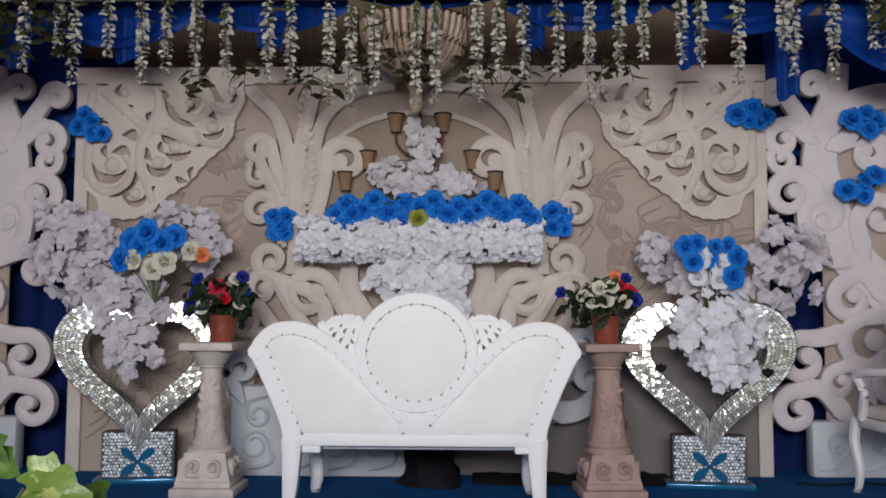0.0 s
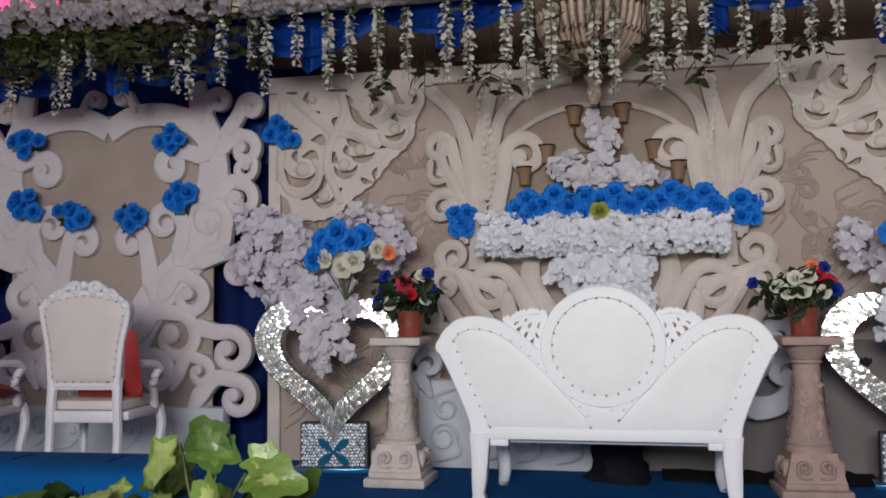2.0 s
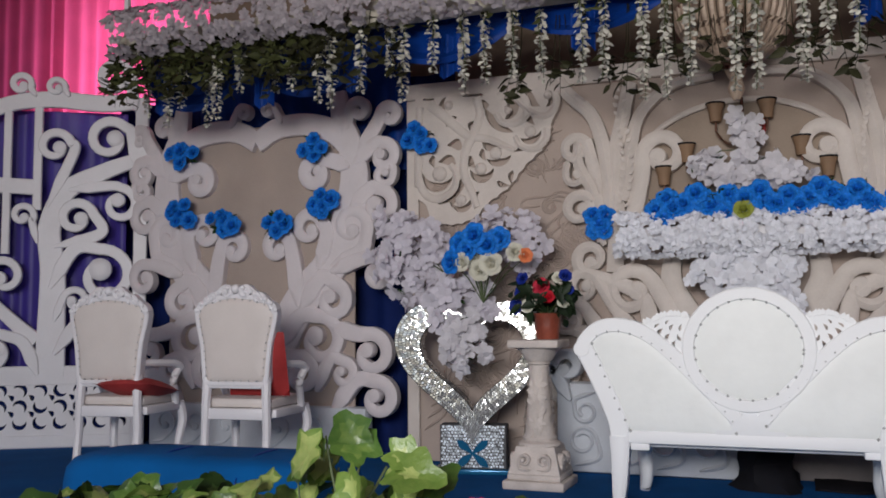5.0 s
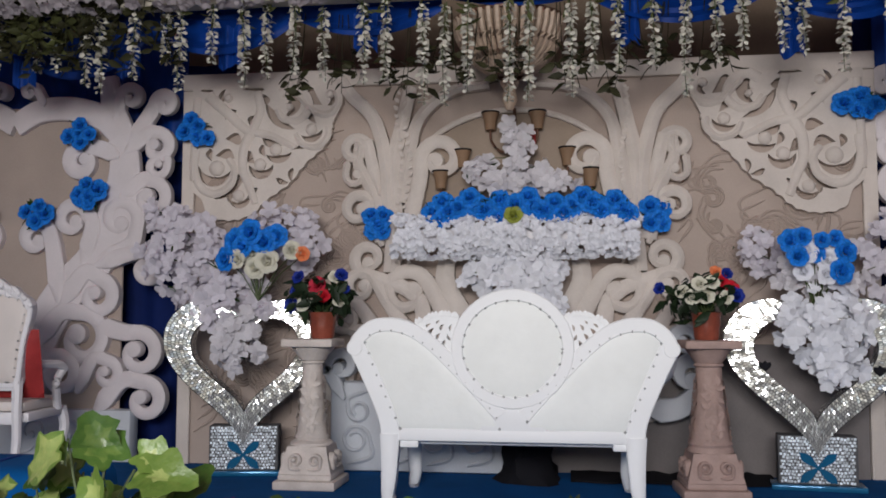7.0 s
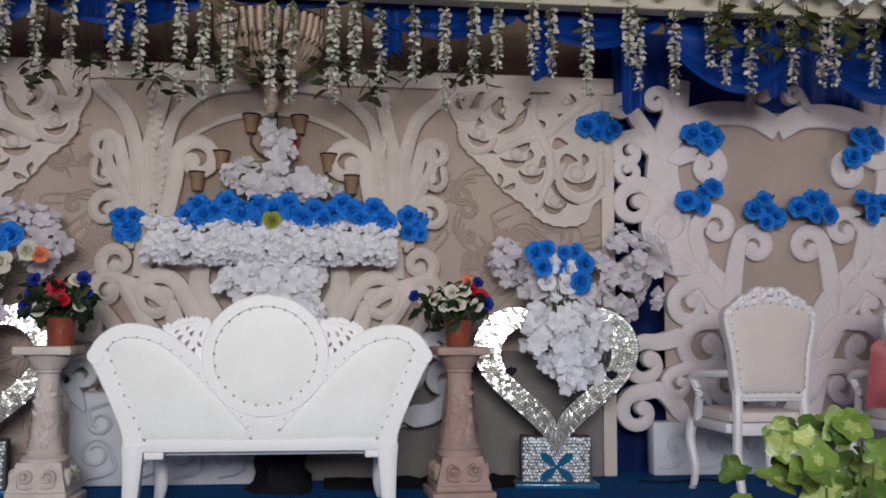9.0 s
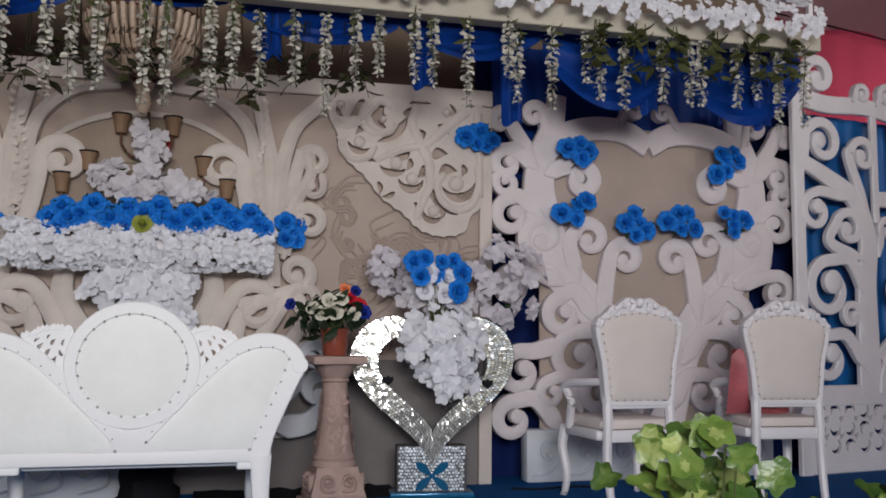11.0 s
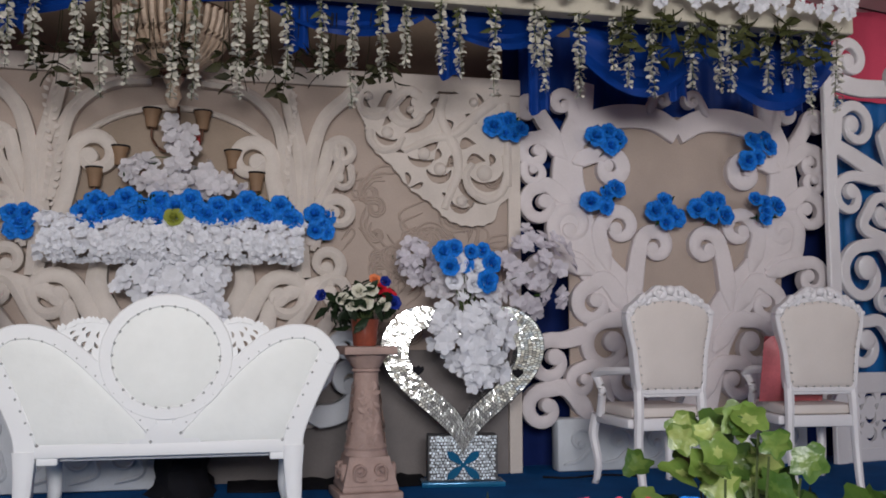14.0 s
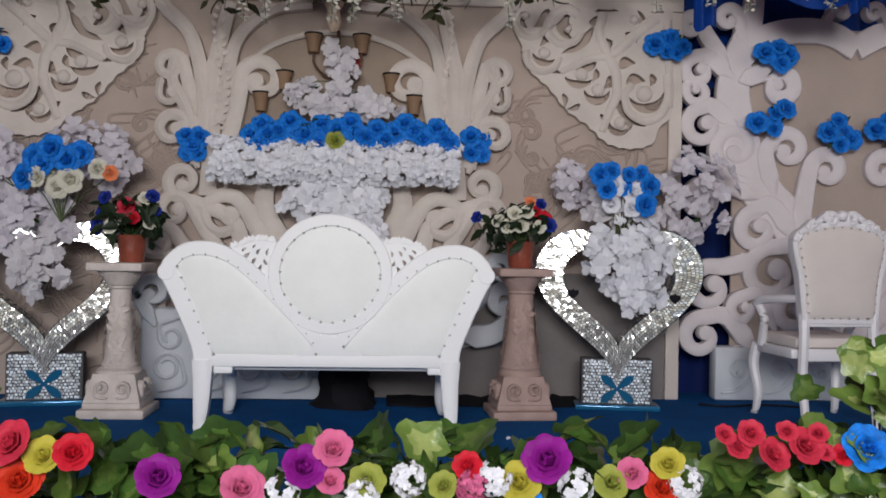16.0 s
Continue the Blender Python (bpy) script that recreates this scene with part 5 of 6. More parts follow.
    for x, z in tulips:
        pt = bmesh.new()
        for a in (60, 90, 120):
            petal(pt, Matrix.Translation((x, -0.013, z)) @ Matrix.Rotation(-radians(a), 4, "Y") @ Matrix.Rotation(radians(90), 4, "X"), 0.06, 0.035, 0.002, 3)
        part("tile_tulip", pt, BLACK, frame_part, "dark glass tulip inlay")
    return ob


mosaic_heart(pose(-1.955, 5.68, 0, 0, 0, 10), "heart-shaped stand covered with mirror mosaic and blue flower inlay", ())
mosaic_heart(pose(1.39, 5.66, 0, 0, 0, -7), "heart-shaped mirror mosaic stand with dark tulip inlays", ((-0.27, 0.66), (0.33, 0.64)))


# ---- white orchid clouds, blue roses ----
def orchid_cluster(m, blobs, r, label, seed, mat=LILAC, leaves=0):
    ob = thing("orchid_cluster", m, label, "artificial flowers", "white orchid clusters")
    rnd = random.Random(seed)
    for c, size, count, *other in blobs:
        bm = bmesh.new()
        blossom_cloud(bm, c, size, int(count * 1.6), r * 0.80, rnd)
        part("blossoms", bm, other[0] if other else mat, ob, kind="stuff")
    st = bmesh.new()
    stems(st, [b[0] for b in blobs], blobs[0][0] if len(blobs) == 1 else tuple(sum(b[0][k] for b in blobs) / len(blobs) for k in range(3)), 0.004)
    part("stem", st, STEM, ob, kind="stuff")
    if leaves:
        lv = bmesh.new()
        for _ in range(leaves):
            c, size = rnd.choice(blobs)[:2]
            v = ball_point(rnd)
            slim_leaf(lv, Matrix.Translation((c[0] + v.x * size[0], c[1] + v.y * size[1], c[2] + v.z * size[2])) @ turn_to(ball_point(rnd), rnd), 0.07, rnd)
        part("leaves", lv, DARKLEAF, ob, kind="stuff")
    return ob


orchid_cluster(pose(-1.98, 5.74, 0), [((-0.42, 0.0, 1.36), (0.30, 0.12, 0.26), 60), ((0.22, 0.05, 1.46), (0.28, 0.10, 0.22), 34), ((-0.10, -0.05, 1.06), (0.34, 0.10, 0.17), 46), ((0.0, -0.10, 0.80), (0.16, 0.08, 0.22), 30, PALEPETAL), ((-0.55, 0.05, 1.60), (0.14, 0.08, 0.12), 16)],
               0.076, "cascade of white and lilac silk orchids over the mirror heart", 31, LILAC, 16)
orchid_cluster(pose(1.42, 5.72, 0), [((0.02, -0.1, 0.92), (0.27, 0.09, 0.23), 62), ((0.10, -0.06, 0.68), (0.15, 0.08, 0.12), 24), ((0.47, 0.1, 1.30), (0.27, 0.10, 0.30), 40, LILAC), ((0.02, 0.0, 1.20), (0.26, 0.1, 0.13), 20, PALEPETAL), ((-0.30, 0.1, 1.34), (0.17, 0.08, 0.15), 18, LILAC)],
               0.074, "cascade of white silk orchids over the mirror heart", 32, WHITEPETAL, 16)
orchid_cluster(pose(-0.30, 5.9, 0), [((0.0, 0.0, 1.79), (0.46, 0.06, 0.07), 26), ((-0.24, 0.0, 1.90), (0.10, 0.05, 0.07), 6), ((0.08, 0.0, 1.91), (0.20, 0.05, 0.07), 9), ((0.02, 0.0, 2.03), (0.10, 0.05, 0.07), 5), ((0.0, 0.0, 2.14), (0.09, 0.04, 0.05), 4)],
               0.080, "lilac white silk orchids rising behind the blue roses", 33, PALEPETAL, 14)
orchid_cluster(pose(-0.30, 5.86, 0), [((-0.02, 0.0, 1.22), (0.34, 0.10, 0.16), 64), ((0.02, 0.0, 1.02), (0.28, 0.10, 0.14), 46), ((0.16, 0.0, 0.92), (0.16, 0.08, 0.12), 22)],
               0.078, "white silk orchids hanging below the flower shelf", 34, WHITEPETAL, 10)


def flower_shelf(m):
    ob = thing("flower_shelf", m, "wall shelf packed with small white silk hydrangeas", "flower shelf")
    part("shelf_board", cube(-0.70, 0.70, -0.10, 0.12, 0.0, 0.10, bevel=0.02), WHITE, ob)
    rnd = random.Random(41)
    for k in range(6):
        bm = bmesh.new()
        for i in range(105):
            x = -0.75 + 0.25 * k + rnd.uniform(0, 0.25)
            a = rnd.uniform(-1.25, 1.6)
            p = Vector((x, -0.06 - 0.10 * math.cos(a) * rnd.uniform(0.8, 1.1), 0.05 + 0.13 * math.sin(a) + 0.025 * noise.noise((x * 6, 0, 3))))
            blossom(bm, Matrix.Translation(p) @ turn_to((rnd.uniform(-0.4, 0.4), -math.cos(a) - 0.2, math.sin(a)), rnd), rnd.uniform(0.030, 0.040), rnd, 5, 0.3)
        part("hydrangea", bm, WHITEPETAL, ob, kind="stuff")
    return ob


flower_shelf(pose(-0.305, 5.92, 1.41))


def blue_bunch(m, heads, seed, label="bunch of bright blue silk roses with dark leaves"):
    ob = thing("blue_rose_bunch", m, label, "artificial flowers", "blue rose bunches")
    rnd = random.Random(seed)
    for x, z, r in heads:
        bm = bmesh.new()
        rose(bm, Matrix.Translation((x, -rnd.uniform(0.02, 0.05), z)) @ turn_to((x * 2, -1, z * 2 + 0.2), rnd), r, rnd)
        part("rose", bm, BLUEROSE, ob)
    lv = bmesh.new()
    for _ in range(7):
        a = rnd.uniform(0, 6.28)
        slim_leaf(lv, Matrix.Translation((0.05 * math.cos(a), 0.0, 0.05 * math.sin(a))) @ turn_to((math.cos(a), -0.5, math.sin(a)), rnd) @ Matrix.Rotation(-1.2, 4, "Y"), 0.08, rnd)
    part("leaves", lv, DARKLEAF, ob, kind="stuff")
    return ob


for i, (x, z) in enumerate(((-2.44, 2.21), (-1.20, 1.57), (0.555, 1.60), (1.77, 2.27), (2.48, 2.205), (2.45, 1.79), (2.91, 1.735), (3.24, 1.76), (3.645, 1.76), (3.59, 2.19), (-4.40, 2.215), (-3.27, 2.21), (-3.20, 1.79), (-3.57, 1.66), (-4.03, 1.685), (-4.42, 1.785))):
    rnd = random.Random(50 + i)
    a = rnd.uniform(0, 6.28)
    lean = rnd.uniform(-0.45, 0.45)
    heads = [(0.082 * (k - 1) + rnd.uniform(-0.02, 0.02), lean * 0.082 * (k - 1) + rnd.uniform(-0.055, 0.055), rnd.uniform(0.046, 0.062)) for k in range(3)] + [(rnd.uniform(-0.05, 0.05), s2 * rnd.uniform(0.04, 0.07), rnd.uniform(0.042, 0.055)) for s2 in (-1, 1)]
    if i in (1, 2):
        heads = [(-0.035, 0.05, 0.055), (0.04, 0.045, 0.056), (0.005, -0.01, 0.058), (0.035, -0.06, 0.05), (-0.03, -0.055, 0.05)]
    elif i % 3 == 0:
        heads.append((rnd.uniform(-0.09, 0.09), rnd.uniform(-0.09, 0.09), 0.05))
    blue_bunch(pose(x, 6.03, z), heads, 60 + i)
rnd = random.Random(77)
for k in range(7):
    x = -0.76 + 0.176 * k
    blue_bunch(pose(x, 5.84, (1.615, 1.64, 1.625, 1.64, 1.60, 1.64, 1.615)[k], 0, 0, 0), [(-0.06 + rnd.uniform(-0.012, 0.012), rnd.uniform(-0.02, 0.01), 0.058), (0.045, 0.01 + rnd.uniform(-0.02, 0.02), 0.06), (rnd.uniform(-0.02, 0.02), 0.055, 0.055), (0.0, -0.05, 0.05) if k in (0, 2, 4) else (0.085, -0.03, 0.052)], 80 + k, "row of bright blue silk roses on the flower shelf")
bm = bmesh.new()
rose(bm, turn_to((0, -1, 0.2), rnd), 0.05, rnd)
tagged(part("lime_rose", bm, LIME), "single lime green silk rose on the flower shelf", "artificial flower").matrix_world = pose(-0.31, 5.78, 1.58)


def heart_bouquet(m, heads, label, seed):
    ob = thing("rose_bouquet", m, label, "bouquet", "heart bouquets")
    rnd = random.Random(seed)
    ends = []
    for mat, x, z, r in heads:
        bm = bmesh.new()
        rose(bm, Matrix.Translation((x, -rnd.uniform(0.03, 0.1), z)) @ turn_to((x * 2, -1, z), rnd), r, rnd)
        part("rose", bm, mat, ob)
        ends.append((x, -0.03, z))
    st = bmesh.new()
    stems(st, ends, (0, 0.02, -0.30))
    part("stem", st, STEM, ob, kind="stuff")
    return ob


heart_bouquet(pose(-1.86, 5.62, 1.36), [(BLUEROSE, -0.13, 0.06, 0.068), (BLUEROSE, -0.02, 0.11, 0.066), (BLUEROSE, 0.06, 0.05, 0.062), (BLUEROSE, 0.12, 0.09, 0.062), (BLUEROSE, -0.07, 0.03, 0.055), (BLUEROSE, -0.18, -0.05, 0.06), (CREAMPETAL, -0.03, -0.02, 0.06), (CREAMPETAL, 0.08, -0.06, 0.06), (CREAMPETAL, 0.0, -0.10, 0.055), (CREAMPETAL, -0.10, -0.05, 0.05), (CREAMPETAL, 0.24, 0.0, 0.05), (ORANGE, 0.30, -0.02, 0.04)],
              "bouquet of blue and cream silk roses on the mirror heart", 91)
heart_bouquet(pose(1.40, 5.62, 1.27), [(BLUEROSE, -0.15, 0.12, 0.055), (BLUEROSE, -0.09, 0.14, 0.05), (BLUEROSE, -0.12, 0.03, 0.052), (BLUEROSE, -0.02, 0.05, 0.05), (BLUEROSE, 0.09, 0.13, 0.045), (BLUEROSE, 0.15, 0.06, 0.055), (BLUEROSE, 0.12, -0.05, 0.058), (BLUEROSE, 0.01, 0.12, 0.042), (WHITEPETAL, -0.07, 0.06, 0.055), (WHITEPETAL, 0.05, 0.02, 0.055), (WHITEPETAL, 0.04, -0.07, 0.05), (WHITEPETAL, -0.08, -0.05, 0.05)],
              "bouquet of blue and white silk roses on the mirror heart", 92)


# ---- chandelier, beam, swags and garlands ----
def chandelier(m):
    ob = thing("chandelier", m, "unlit beaded brown glass chandelier", "chandelier")
    fr = bmesh.new()
    for r, z in ((0.33, 0.42), (0.24, 0.22), (0.10, 0.10)):
        n = 36
        tube(fr, [(r * math.cos(2 * math.pi * i / n), r * math.sin(2 * math.pi * i / n), z) for i in range(n + 1)], 0.014, 0.014, 6)
    tube(fr, [(0, 0, 0.05), (0, 0, 0.6), (0, 0, 1.37)], 0.018, 0.012, 8)
    part("frame", fr, BROWNMETAL, ob)
    for k in range(40):
        bd = bmesh.new()
        a = 2 * math.pi * k / 40
        c, s = math.cos(a), math.sin(a)
        tube(bd, spline([(0.33 * c, 0.33 * s, 0.42), (0.31 * c, 0.31 * s, 0.32), (0.24 * c, 0.24 * s, 0.20), (0.10 * c, 0.10 * s, 0.10)], 4), 0.020, 0.015, 6)
        part("bead_strand", bd, CRYSTAL, ob)
    part("drop", lathe(bmesh.new(), [(0.02, -0.12), (0.05, -0.06), (0.035, 0.0), (0.06, 0.05), (0.02, 0.10)], 14), CRYSTAL, ob)
    return ob


chandelier(pose(-0.325, 5.70, 2.33))


def wall_lamp(m):
    ob = thing("wall_lamp", m, "unlit brown metal branch lamp with tan shades in the niche", "lamp")
    st = bmesh.new()
    lathe(st, [(0.030, 1.55), (0.022, 1.70), (0.034, 1.80), (0.016, 1.86), (0.014, 2.06), (0.030, 2.10), (0.014, 2.16), (0.010, 2.30)], 12)
    part("stem", st, BROWNMETAL, ob, "dark turned stem")
    for x, z in ((-0.155, 2.275), (0.145, 2.275), (-0.335, 2.035), (0.335, 2.035), (-0.475, 1.90), (0.475, 1.90)):
        am = bmesh.new()
        tube(am, spline([(0, 0, z - 0.22), (x * 0.5, -0.01, z - 0.26), (x * 0.95, -0.01, z - 0.19), (x, 0, z - 0.115)], 5), 0.009, 0.007, 6)
        arm = part("arm", am, BROWNMETAL, ob)
        part("shade", lathe(bmesh.new(), [(0.034, z - 0.115), (0.042, z - 0.05), (0.056, z - 0.006)], 18, x, 0), SHADE, arm, "tan cloth shade")
        part("shade_rim", lathe(bmesh.new(), [(0.058, z - 0.006), (0.060, z), (0.058, z + 0.005)], 18, x, 0), BLACK, arm, "dark rim")
    part("candle", lathe(bmesh.new(), [(0.018, 2.02), (0.020, 2.03), (0.020, 2.14), (0.014, 2.15)], 12, 0.115, -0.03), CUSHION, ob, "dark red candle")
    part("wall_plate", cube(-0.03, 0.03, 0.0, 0.045, 1.60, 1.90, bevel=0.008), BROWNMETAL, ob)
    return ob


wall_lamp(pose(-0.315, 6.035, 0))

structure("beam", cube(-4.32, 3.78, 5.16, 5.28, 2.76, 2.90, bevel=0.01), FRAMECREAM, "cream beam carrying the flower valance", "beam")
for x in (-4.28, 3.74):
    structure("beam_hanger", cube(x - 0.015, x + 0.015, 5.2, 5.23, 2.9, 4.40), WHITE, "thin white rod holding up the beam", "rod")


def beam_flowers(x0, x1, seed):
    ob = thing("flower_box", pose((x0 + x1) / 2, 5.2, 2.84), ("row of pale silk hydrangeas along the beam, darkened for its shaded left end" if x0 < -2 else "row of white silk hydrangeas along the beam"), "artificial flowers", "beam flowers")
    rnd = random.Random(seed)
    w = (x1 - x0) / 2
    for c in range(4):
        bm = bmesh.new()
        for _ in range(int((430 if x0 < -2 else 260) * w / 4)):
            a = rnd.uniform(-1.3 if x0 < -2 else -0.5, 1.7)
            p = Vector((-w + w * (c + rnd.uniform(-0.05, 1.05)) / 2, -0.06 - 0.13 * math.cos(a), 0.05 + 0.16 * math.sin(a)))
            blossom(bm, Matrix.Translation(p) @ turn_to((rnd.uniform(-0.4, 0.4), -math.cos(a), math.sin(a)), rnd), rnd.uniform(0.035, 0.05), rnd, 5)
        # left of x = -2 the darker petal colour carries the shade
        part("hydrangea", bm, SHADEDPETAL if x0 < -2 else WHITEPETAL, ob, kind="stuff")
    return ob


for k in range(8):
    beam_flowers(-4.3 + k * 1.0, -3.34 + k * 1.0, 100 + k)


def swag(x0, x1, z0, drop, base, y, label="blue satin swag draped from the beam"):
    bm = bmesh.new()
    n, k = 20, 12
    g = []
    for i in range(n + 1):
        u = i / n
        sag = drop * (1 - (2 * u - 1) ** 2)
        g.append([bm.verts.new((x0 + (x1 - x0) * u, y - 0.05 * math.sin(math.pi * u) * math.sin(14 * j / k + 2 * u) - 0.02 * j / k, z0 - (base + sag) * j / k)) for j in range(k + 1)])
    for a, b in zip(g, g[1:]):
        for j in range(k):
            bm.faces.new((a[j], a[j + 1], b[j + 1], b[j]))
    # the leftmost swags have their shade in the colour
    return tagged(part("swag", bm, SHADEDBLUE if x0 < -3 else BLUECLOTH), label, "drapery", "blue swags")


for k in range(9):
    drop, base = ((0.26, 0.30), (0.24, 0.30), (0.16, 0.26), (0.14, 0.20), (0.08, 0.12), (0.14, 0.20), (0.18, 0.18), (0.30, 0.30), (0.30, 0.34))[k]
    swag(-4.3 + 0.9 * k, -3.4 + 0.9 * k, 2.94, drop, base, 5.42)
for x, z in ((-2.62, 2.42), (-1.98, 2.45), (-4.1, 2.4), (-3.3, 2.38), (-1.15, 2.52), (0.36, 2.50), (1.25, 2.40), (1.80, 2.22), (2.7, 2.35), (3.5, 2.3)):
    tail = curtain(bmesh.new(), -0.07, 0.07, 0, 2.94 - z, 0.02, 0.06, seed=int(x * 10) + 60, hem=0.02)
    tagged(part("drape_tail", tail, BLUECLOTH), "narrow blue satin tail hanging between swags", "drapery", "blue tails").matrix_world = pose(x, 5.40, z)


def garland(length, seed, leafy):
    ob = thing("flower_garland", pose(0, 0, 0), "hanging strand of small white silk wisteria flowers", "garland", "hanging garlands")
    rnd = random.Random(seed)
    st = bmesh.new()
    line = [(0.012 * math.sin(5 * t + seed), 0.01 * math.cos(4 * t), -length * t) for t in (0, 0.25, 0.5, 0.75, 1.0)]
    tube(st, line, 0.004, 0.002, 5)
    part("stem", st, STEM, ob)
    bm = bmesh.new()
    z = 0.05 * length
    side = rnd.uniform(0, 6.28)
    while z < length:
        taper = 0.7 + 0.3 * math.sin(math.pi * min(1, z / length * 1.1))
        side += rnd.uniform(1.9, 3.6)
        for k in range(4):
            a = side + 1.6 * k + rnd.uniform(-0.5, 0.5)
            q = Matrix.Translation((0.006 * math.cos(a), 0.006 * math.sin(a), -z)) @ Matrix.Rotation(a, 4, "Z") @ Matrix.Rotation(radians(rnd.uniform(-20, 50)), 4, "Y") @ Matrix.Rotation(rnd.uniform(-0.9, 0.9), 4, "X")
            petal(bm, q, 0.043 * taper * rnd.uniform(0.75, 1.2), 0.036 * taper, 0.006, 3, 3, 0.4)
        z += rnd.uniform(0.022, 0.034)
    part("blossoms", bm, GARLANDPETAL, ob, kind="stuff")
    lv = bmesh.new()
    for _ in range(leafy):
        a = rnd.uniform(0, 6.28)
        d = Vector((math.cos(a), math.sin(a), rnd.uniform(-1, 0)))
        slim_leaf(lv, Matrix.Translation((0, 0, -rnd.uniform(0, length * 0.3))) @ turn_to(d, rnd) @ Matrix.Rotation(-1.2, 4, "Y"), rnd.uniform(0.05, 0.09), rnd)
    part("leaves", lv, OLIVELEAF, ob, kind="stuff")
    return ob


kinds = [garland(l, 200 + i, 4 + 2 * (i % 3)) for i, l in enumerate((0.36, 0.44, 0.52, 0.60, 0.48))]
rnd = random.Random(300)
used = set()
for k in range(48):
    x = -4.22 + 7.95 * (k + rnd.uniform(0.15, 0.85)) / 48
    centre = abs(x + 0.3) < 1.1
    i = rnd.choice((1, 2, 3, 3, 4) if centre else (0, 1, 1, 4, 2))
    p = pose(x, 5.20 + rnd.uniform(-0.055, 0.055), 2.79 - (0.04 if centre else 0.0) + rnd.uniform(-0.03, 0.02), 0, 0, rnd.uniform(0, 360))
    if i in used:
        copy_thing(kinds[i], p)
    else:
        used.add(i)
        kinds[i].matrix_world = p


def leaf_spray(m, seed, count, mat, spread, drop, first=0.05):
    ob = thing("leaf_spray", m, "drooping spray of dark green silk leaves", "artificial foliage", "leaf sprays")
    rnd = random.Random(seed)
    for k in range(3):
        lv = bmesh.new()
        x0 = rnd.uniform(-spread, spread)
        tip = Vector((x0 * 1.3, rnd.uniform(-0.05, 0.05), -drop * rnd.uniform(0.7, 1.0)))
        tube(lv, [(x0 * 0.4, 0, 0), tuple(tip * 0.5), tuple(tip)], 0.003, 0.002, 4)
        for i in range(count):
            t = rnd.uniform(first, 1)
            p = tip * t
            d = Vector((rnd.choice((-1, 1)), rnd.uniform(-0.8, 0.4), rnd.uniform(-0.9, 0.3)))
            slim_leaf(lv, Matrix.Translation(p) @ turn_to(d, rnd) @ Matrix.Rotation(-1.3, 4, "Y"), rnd.uniform(0.055, 0.10), rnd, 0.5)
        part("spray", lv, mat, ob, kind="stuff")
    return ob


# sprays in the leaf colour that has the beam's shade painted in
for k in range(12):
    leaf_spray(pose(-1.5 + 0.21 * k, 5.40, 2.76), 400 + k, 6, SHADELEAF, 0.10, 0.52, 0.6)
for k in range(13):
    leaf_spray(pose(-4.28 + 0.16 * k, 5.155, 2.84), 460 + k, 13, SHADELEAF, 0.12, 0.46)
for k in range(15):
    x = -4.25 + 0.17 * k if k < 9 else 2.25 + 0.26 * (k - 9)
    leaf_spray(pose(x, 5.145, 2.82), 430 + k, 11, OLIVELEAF, 0.11, 0.34)


# ---- foreground ----
def bench(m):
    ob = thing("bench", m, "low blue upholstered bench with a rounded end", "bench")
    bm = bmesh.new()
    outline = []
    for i in range(13):
        a = radians(90 + 15 * i)
        outline.append((-0.52 + 0.22 * math.cos(a), 0.22 * math.sin(a)))
    outline += [(0.42, -0.22), (0.42, 0.22)]
    rings = [[bm.verts.new((x * k, y * k, z)) for x, y in outline] for k, z in ((0.97, 0.0), (1.0, 0.02), (1.0, 0.34), (0.985, 0.39), (0.94, 0.425), (0.82, 0.45), (0.5, 0.458))]
    n = len(outline)
    for a, b in zip(rings, rings[1:]):
        for i in range(n):
            bm.faces.new((a[i], a[(i + 1) % n], b[(i + 1) % n], b[i]))
    bm.faces.new(rings[-1])
    part("body", fix_normals(bm), CARPET, ob)
    for x in (-0.25, 0.12):
        sm = bmesh.new()
        tube(sm, spline([(x, -0.222, 0.02), (x, -0.222, 0.34), (x, -0.215, 0.395), (x, -0.10, 0.455), (x, 0.10, 0.455), (x, 0.215, 0.395)], 4), 0.004, 0.004, 5)
        part("seam", sm, BLUECLOTH, ob, "raised seam")
    return ob


bench(pose(-2.05, 3.24, 0, 0, 0, 3))


def ivy_plant(m, leaves, size, label, seed, spread, mats=(PALELEAF, LEAF), base=-0.3, up=0.75):
    """leaves: how many; spread: half width, depth and height of the crown above the base."""
    ob = thing("ivy_plant", m, label, "plant", "ivy plants")
    rnd = random.Random(seed)
    st = bmesh.new()
    bms = [bmesh.new() for _ in mats]
    for i in range(leaves):
        k = rnd.random()
        x, y = spread[0] * rnd.uniform(-1, 1) * (1 - 0.55 * k * k), spread[1] * rnd.uniform(-1, 1)
        z = base + (up - base) * (0.25 + 0.75 * k) * (1 - 0.5 * abs(x / spread[0]) ** 1.5)
        p = Vector((x, y, z))
        if i % 3 == 0:
            tube(st, [(x * 0.3, y * 0.3, base), (x * 0.7, y * 0.6, (z + base) / 2), tuple(p)], 0.004, 0.003, 5)
        # the blade looks at the open side, its tip points outwards and up or droops
        n = Vector((rnd.uniform(-0.7, 0.7), -0.8, rnd.uniform(0.0, 0.9))).normalized()
        d = Vector((1.2 * x / spread[0] + rnd.uniform(-0.6, 0.6), -0.2, rnd.uniform(-0.5, 1.0)))
        d = (d - n * d.dot(n)).normalized()
        q = Matrix((d, n.cross(d), n)).transposed().to_4x4()
        ivy_leaf(bms[0 if rnd.random() < 0.6 else -1], Matrix.Translation(p) @ q, size * rnd.uniform(0.65, 1.2), rnd)
    part("stem", st, STEM, ob, kind="stuff")
    for b, mt in zip(bms, mats):
        part("leaves", b, mt, ob, kind="stuff").data.materials.append(VEIN[mt.name])
    return ob


